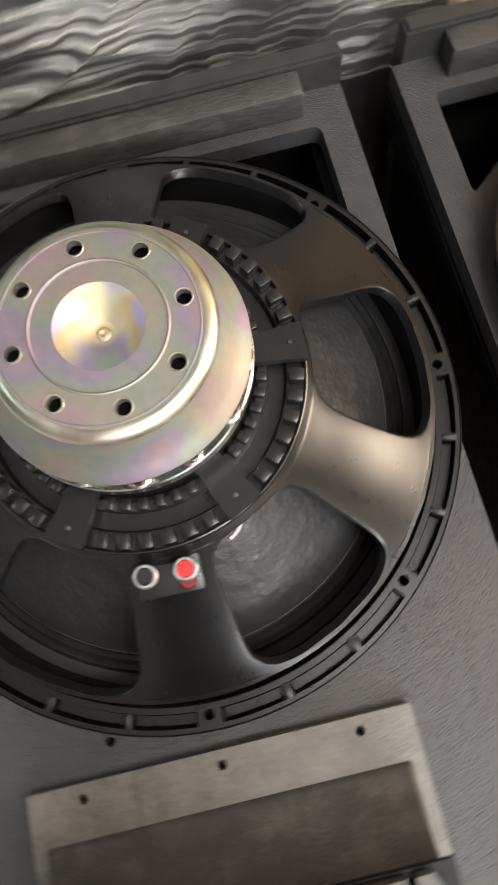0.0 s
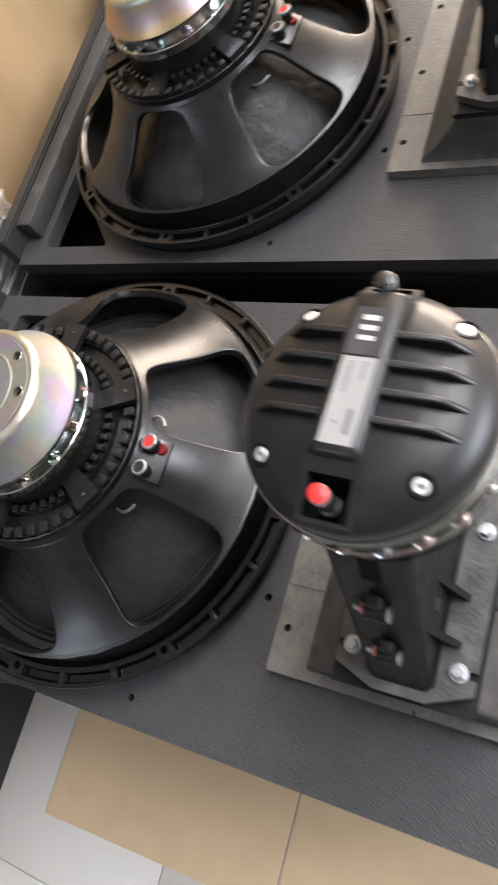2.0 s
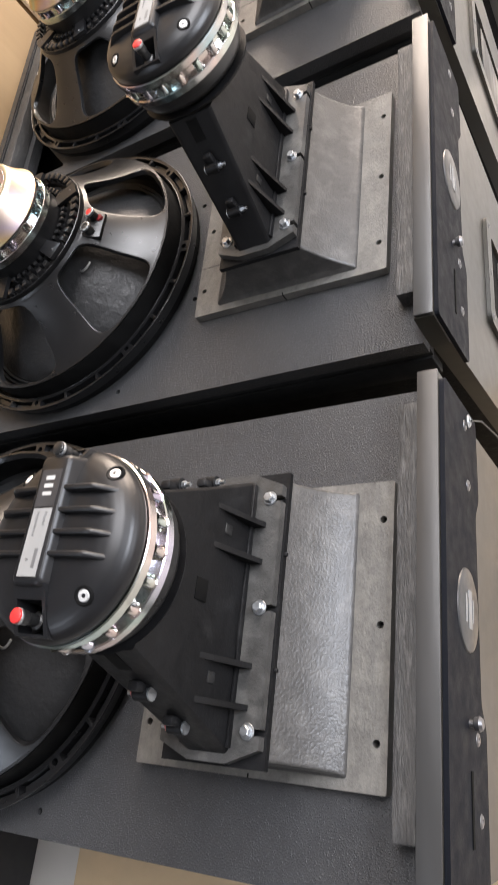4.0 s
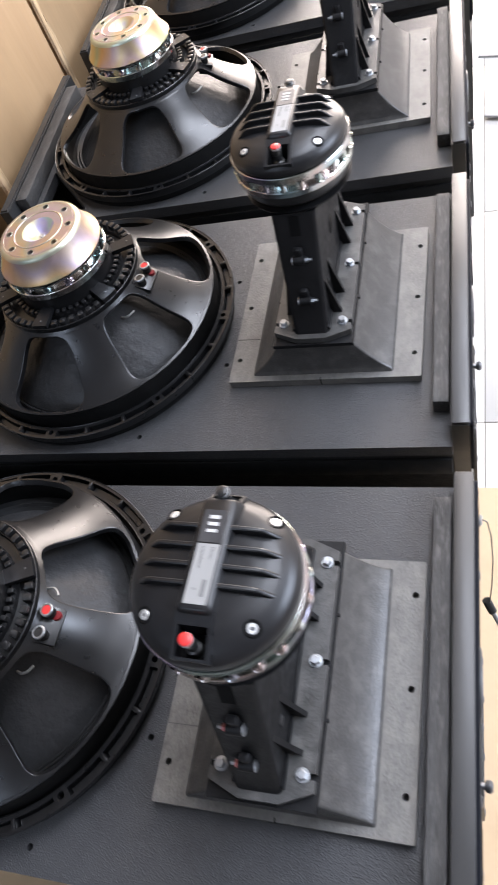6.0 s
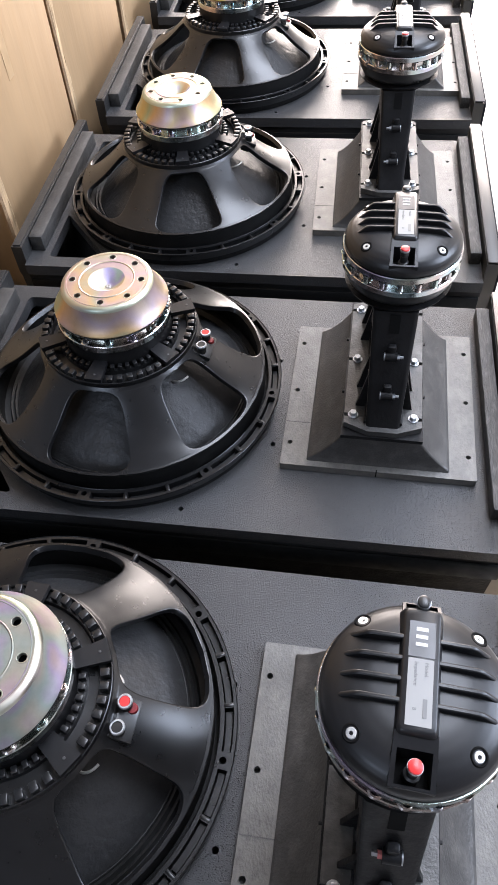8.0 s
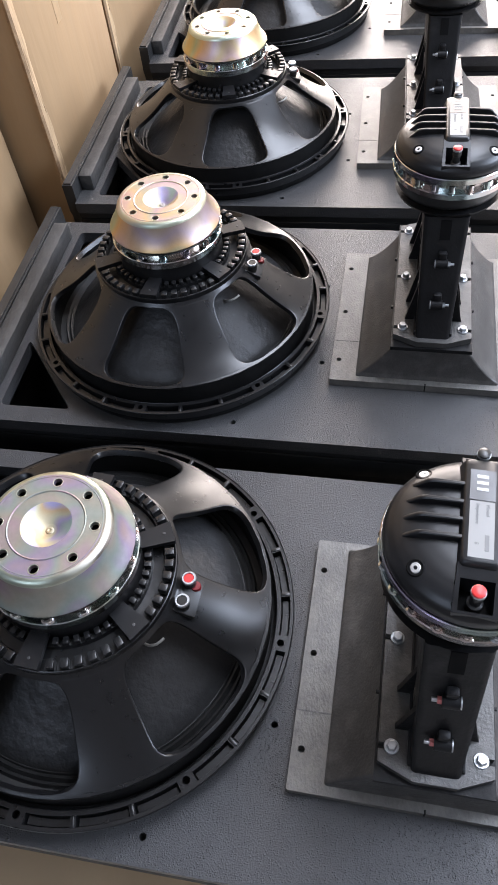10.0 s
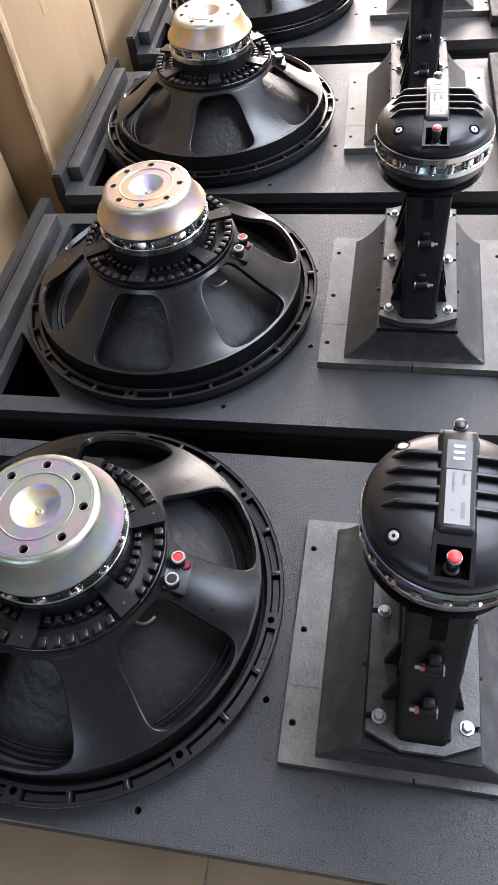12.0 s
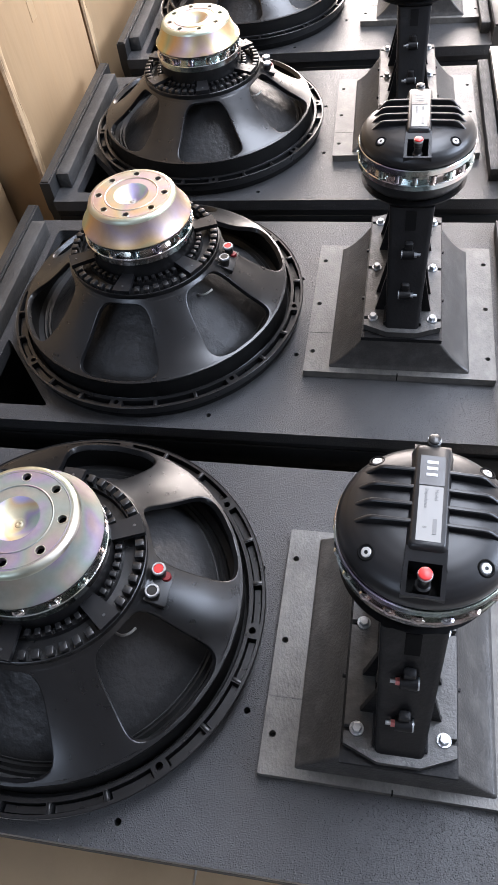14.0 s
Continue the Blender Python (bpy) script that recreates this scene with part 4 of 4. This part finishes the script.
for k, ((cx, cy, ca), (wx, wy, wa), (hx, hy, ha)) in enumerate(UNITS):
    at_horn = pose(hx, hy, 0, 0, 0, ha)
    places = (pose(cx, cy, 0, 0, 0, ca), pose(wx, wy, 0.0012, 0, 0, wa) if k else pose(wx, wy, 0.0046, 0, 1.6, wa), at_horn, at_horn @ (pose(HX, HY, 0.2027) if k else pose(HX + 0.0016, HY + 0.0010, 0.2027, 0, 0, -2.5)))
    for ob, m in zip((cab, woof, horn, drv), places):
        if k == 0:
            ob.matrix_basis = m
        else:
            made = copy_thing(ob, m)
            if k == 1 and ob is horn:
                for o in made.children_recursive:
                    if o.name.startswith(("seam_bolt", "seam_nut")):
                        o.matrix_basis = Matrix.Diagonal((-1, 1, 1, 1))
# the first magnet cup has a lilac tinge
for o in woof.children_recursive:
    if o.name.startswith(("magnet_cup", "cup_face", "face_ridge")):
        o.material_slots[0].link = "OBJECT"
        o.material_slots[0].material = M_LILACZINC
# the first horn's near nuts are reddish
for clip in [o for o in horn.children_recursive if o.name.startswith("seam_clip")]:
    for nut in clip.children:
        if nut.name.startswith("seam_nut") and clip.matrix_basis.translation.y < HY:
            nut.material_slots[0].link = "OBJECT"
            nut.material_slots[0].material = M_REDDISH
            tagged(nut, "reddish steel nut")


# ---- cartons, film, floor things ----
def carton(name, x0, x1, y0, y1, z1, label):
    c = thing(name, label, "carton", "cartons along the wall")
    c.location = ((x0 + x1) / 2, (y0 + y1) / 2, FLOOR)
    w, d, h = (x1 - x0) / 2, (y1 - y0) / 2, z1 - FLOOR
    bm = box(-w, w, -d, d, 0.001, h, bevel=0.004)
    part("board", bm, M_CARD, c)
    part("corner_edge", tube([(w - 0.001 + 0.001 * noise.noise(Vector((0, 0, i * 0.6))), -d + 0.002 + 0.0015 * noise.noise(Vector((5, 0, i * 0.9))), 0.002 + h * i / 40) for i in range(40)], 0.005, 6), M_CARDEDGE, c, "frayed cardboard corner")
    bm = bmesh.new()
    rows = []
    for i in range(90):
        z = h * i / 89
        rows.append([bm.verts.new((w + 0.0008 + 0.0075 * abs(noise.noise(Vector((q * 2.1, z * 13, 2.0)))) * (1 if 0 < q < 6 else 0), -d + 0.001 + q * 0.0032 + (0.007 if q > 3 else 0.003) * noise.noise(Vector((7, q * 0.6, z * 16))), z)) for q in range(7)])
    for a, b in zip(rows, rows[1:]):
        for q in range(6):
            bm.faces.new((a[q], a[q + 1], b[q + 1], b[q]))
    part("torn_edge", bm, M_TORN, c, "torn wavy cardboard edge", 180)
    return c


first = carton("tall_carton", -0.75, -0.330, 0.795, 1.155, 1.25, "tall brown cardboard carton standing beside the cabinets")
part("tape_strip", box(0.2103, 0.2107, -0.030, -0.008, 0.72, 1.1), M_TAPE, first, "strip of yellowed packing tape")
carton("tall_carton", -0.76, -0.334, 1.172, 1.545, 1.25, "tall brown cardboard carton standing beside the cabinets")
carton("tall_carton", -0.76, -0.332, 1.56, 2.2, 1.25, "tall brown cardboard carton standing beside the cabinets")
carton("tall_carton", -0.85, -0.405, 0.30, 0.785, 1.2, "brown cardboard carton set back behind the others")

sheet = tagged(part("cardboard_sheet", slab([(-0.350, -0.460), (0.068, -0.445), (0.068, 0.5), (-0.350, 0.5)], [], FLOOR + 0.0003, FLOOR + 0.0035), M_SHEET), "flat brown cardboard sheet lying on the tiled floor", "cardboard", "cardboard sheets under the cabinets")
tagged(part("cardboard_sheet", slab([(0.072, -0.444), (0.62, -0.425), (0.62, 0.5), (0.072, 0.5)], [], FLOOR + 0.0003, FLOOR + 0.0035), M_SHEET), "flat brown cardboard sheet lying on the tiled floor", "cardboard", "cardboard sheets under the cabinets")

case = thing("black_case", "black laminated case with a white-framed label on the floor", "case")
case.location = (-0.62, -0.62, FLOOR)
part("case_body", box(-0.165, 0.165, -0.35, 0.36, 0.001, 0.28, bevel=0.005), M_CASE, case)
lab = part("case_label", box(0.1652, 0.1658, 0.06, 0.20, 0.075, 0.175), M_PALE, case, "white framed label")
part("label_field", box(0.1659, 0.1662, 0.068, 0.192, 0.083, 0.167), M_DARKLABEL, lab)
part("label_print", box(0.1663, 0.1665, 0.078, 0.182, 0.090, 0.160), M_PALE, lab)

# stretch-wrapped stack beside the first cabinet
wrap = thing("wrapped_stack", "black case wrapped in clear crinkled stretch film", "wrapped case")
wrap.location = (-0.50, 0.0, FLOOR)
part("wrapped_box", box(-0.19, 0.185, -0.26, 0.31, 0.001, 0.84, bevel=0.01), M_CASE, wrap)
bm = bmesh.new()
NU, NV = 260, 110
per = [(-0.20, -0.27), (0.20, -0.27), (0.20, 0.32), (-0.20, 0.32)]
loop = round_poly(per, 0.03, 5)
lens = [0.0]
for a, b in zip(loop, loop[1:] + loop[:1]):
    lens.append(lens[-1] + (Vector(a) - Vector(b)).length)
grid = []
for j in range(NV + 1):
    v = j / NV
    row = []
    for i in range(NU):
        s = lens[-1] * i / NU
        k = max(q for q in range(len(loop)) if lens[q] <= s)
        f = (s - lens[k]) / (lens[k + 1] - lens[k])
        p = Vector(loop[k]).lerp(Vector(loop[(k + 1) % len(loop)]), f)
        z = 0.50 + 0.36 * v
        across = z - 0.72 * s + 0.10 * noise.noise(Vector((s * 4, z * 5, 9.0)))
        along = s + 0.6 * z
        folds = [(1 - abs(noise.noise(Vector(q)))) ** 6 for q in ((along * 3, across * 17, 1.3), (along * 5, across * 38, 4.1), (along * 13 + across * 6, across * 8, 7.7))]
        off = 0.002 + 0.009 * folds[0] + 0.005 * folds[1] + 0.006 * folds[2]
        n2 = p.normalized()
        row.append(bm.verts.new((p.x + n2.x * off, p.y + n2.y * off, z)))
    grid.append(row)
for j in range(NV):
    for i in range(NU):
        bm.faces.new((grid[j][i], grid[j][(i + 1) % NU], grid[j + 1][(i + 1) % NU], grid[j + 1][i]))
part("stretch_film", bm, M_FILM, wrap, "clear crinkled stretch film", 180)

# quick-release pin hanging from the first cabinet
pin = thing("release_pin", "steel quick-release pin hanging on a thin black lanyard", "pin")
pin.location = (0.4875, 0.182, -0.041)
part("lanyard", tube([(0, 0, 0), (0.004, 0.008, -0.02), (0.008, 0.010, -0.06), (0.010, 0.008, -0.12), (0.009, 0.004, -0.19), (0.006, 0.0, -0.25)], 0.0008, 6), M_BLACKCAP, pin)
part("eyelet", lathe([(0.0022, 0.0), (0.0055, 0.0), (0.0060, 0.0012), (0.0045, 0.0026), (0.0022, 0.0018)], 20, closed=True), M_STEEL, pin).matrix_basis = pose(-0.0036, 0, 0, 0, 90)
part("pin_head", tube([(0.002, 0.004, -0.246), (0.010, -0.006, -0.262)], 0.0058, 12), M_BLACKCAP, pin)
part("pin_shaft", tube([(0.010, -0.006, -0.262), (0.026, -0.026, -0.292)], 0.0032, 12), M_STEEL, pin)

# ribbed sheet on the floor
rib_sheet = thing("ribbed_sheet", "light grey ribbed sheet lying on the tiled floor", "sheet", "ribbed sheets on the floor")
bm = bmesh.new()
pts = [(-0.8 + 1.6 * i / 160, 0.006 + 0.0015 * (i % 2)) for i in range(161)]
loft([[(x, y, 0.0005) for y, z in pts] + [(x, y, z) for y, z in pts[::-1]] for x in (-0.40, 0.40)], bm)
part("ribbed_board", bm, M_RIB, rib_sheet)
rib_sheet.matrix_basis = pose(1.035, 2.58, FLOOR, 0, 0, -12.5)
copy_thing(rib_sheet, pose(1.05, 2.29, FLOOR + 0.009, 0, 0, -12.5))

# floor tiles
tile = None
T = 0.6
for i in range(-3, 6):
    for j in range(-4, 11):
        x, y = i * T + 0.187, j * T - 0.253
        if tile is None:
            tile = part("tile", box(-T / 2 + 0.001, T / 2 - 0.001, -T / 2 + 0.001, T / 2 - 0.001, -0.004, 0.0, bevel=0.0008), M_TILE, floor)
            tile.matrix_basis = pose(x, y, FLOOR)
        else:
            again(tile, "tile", pose(x, y, FLOOR), floor)
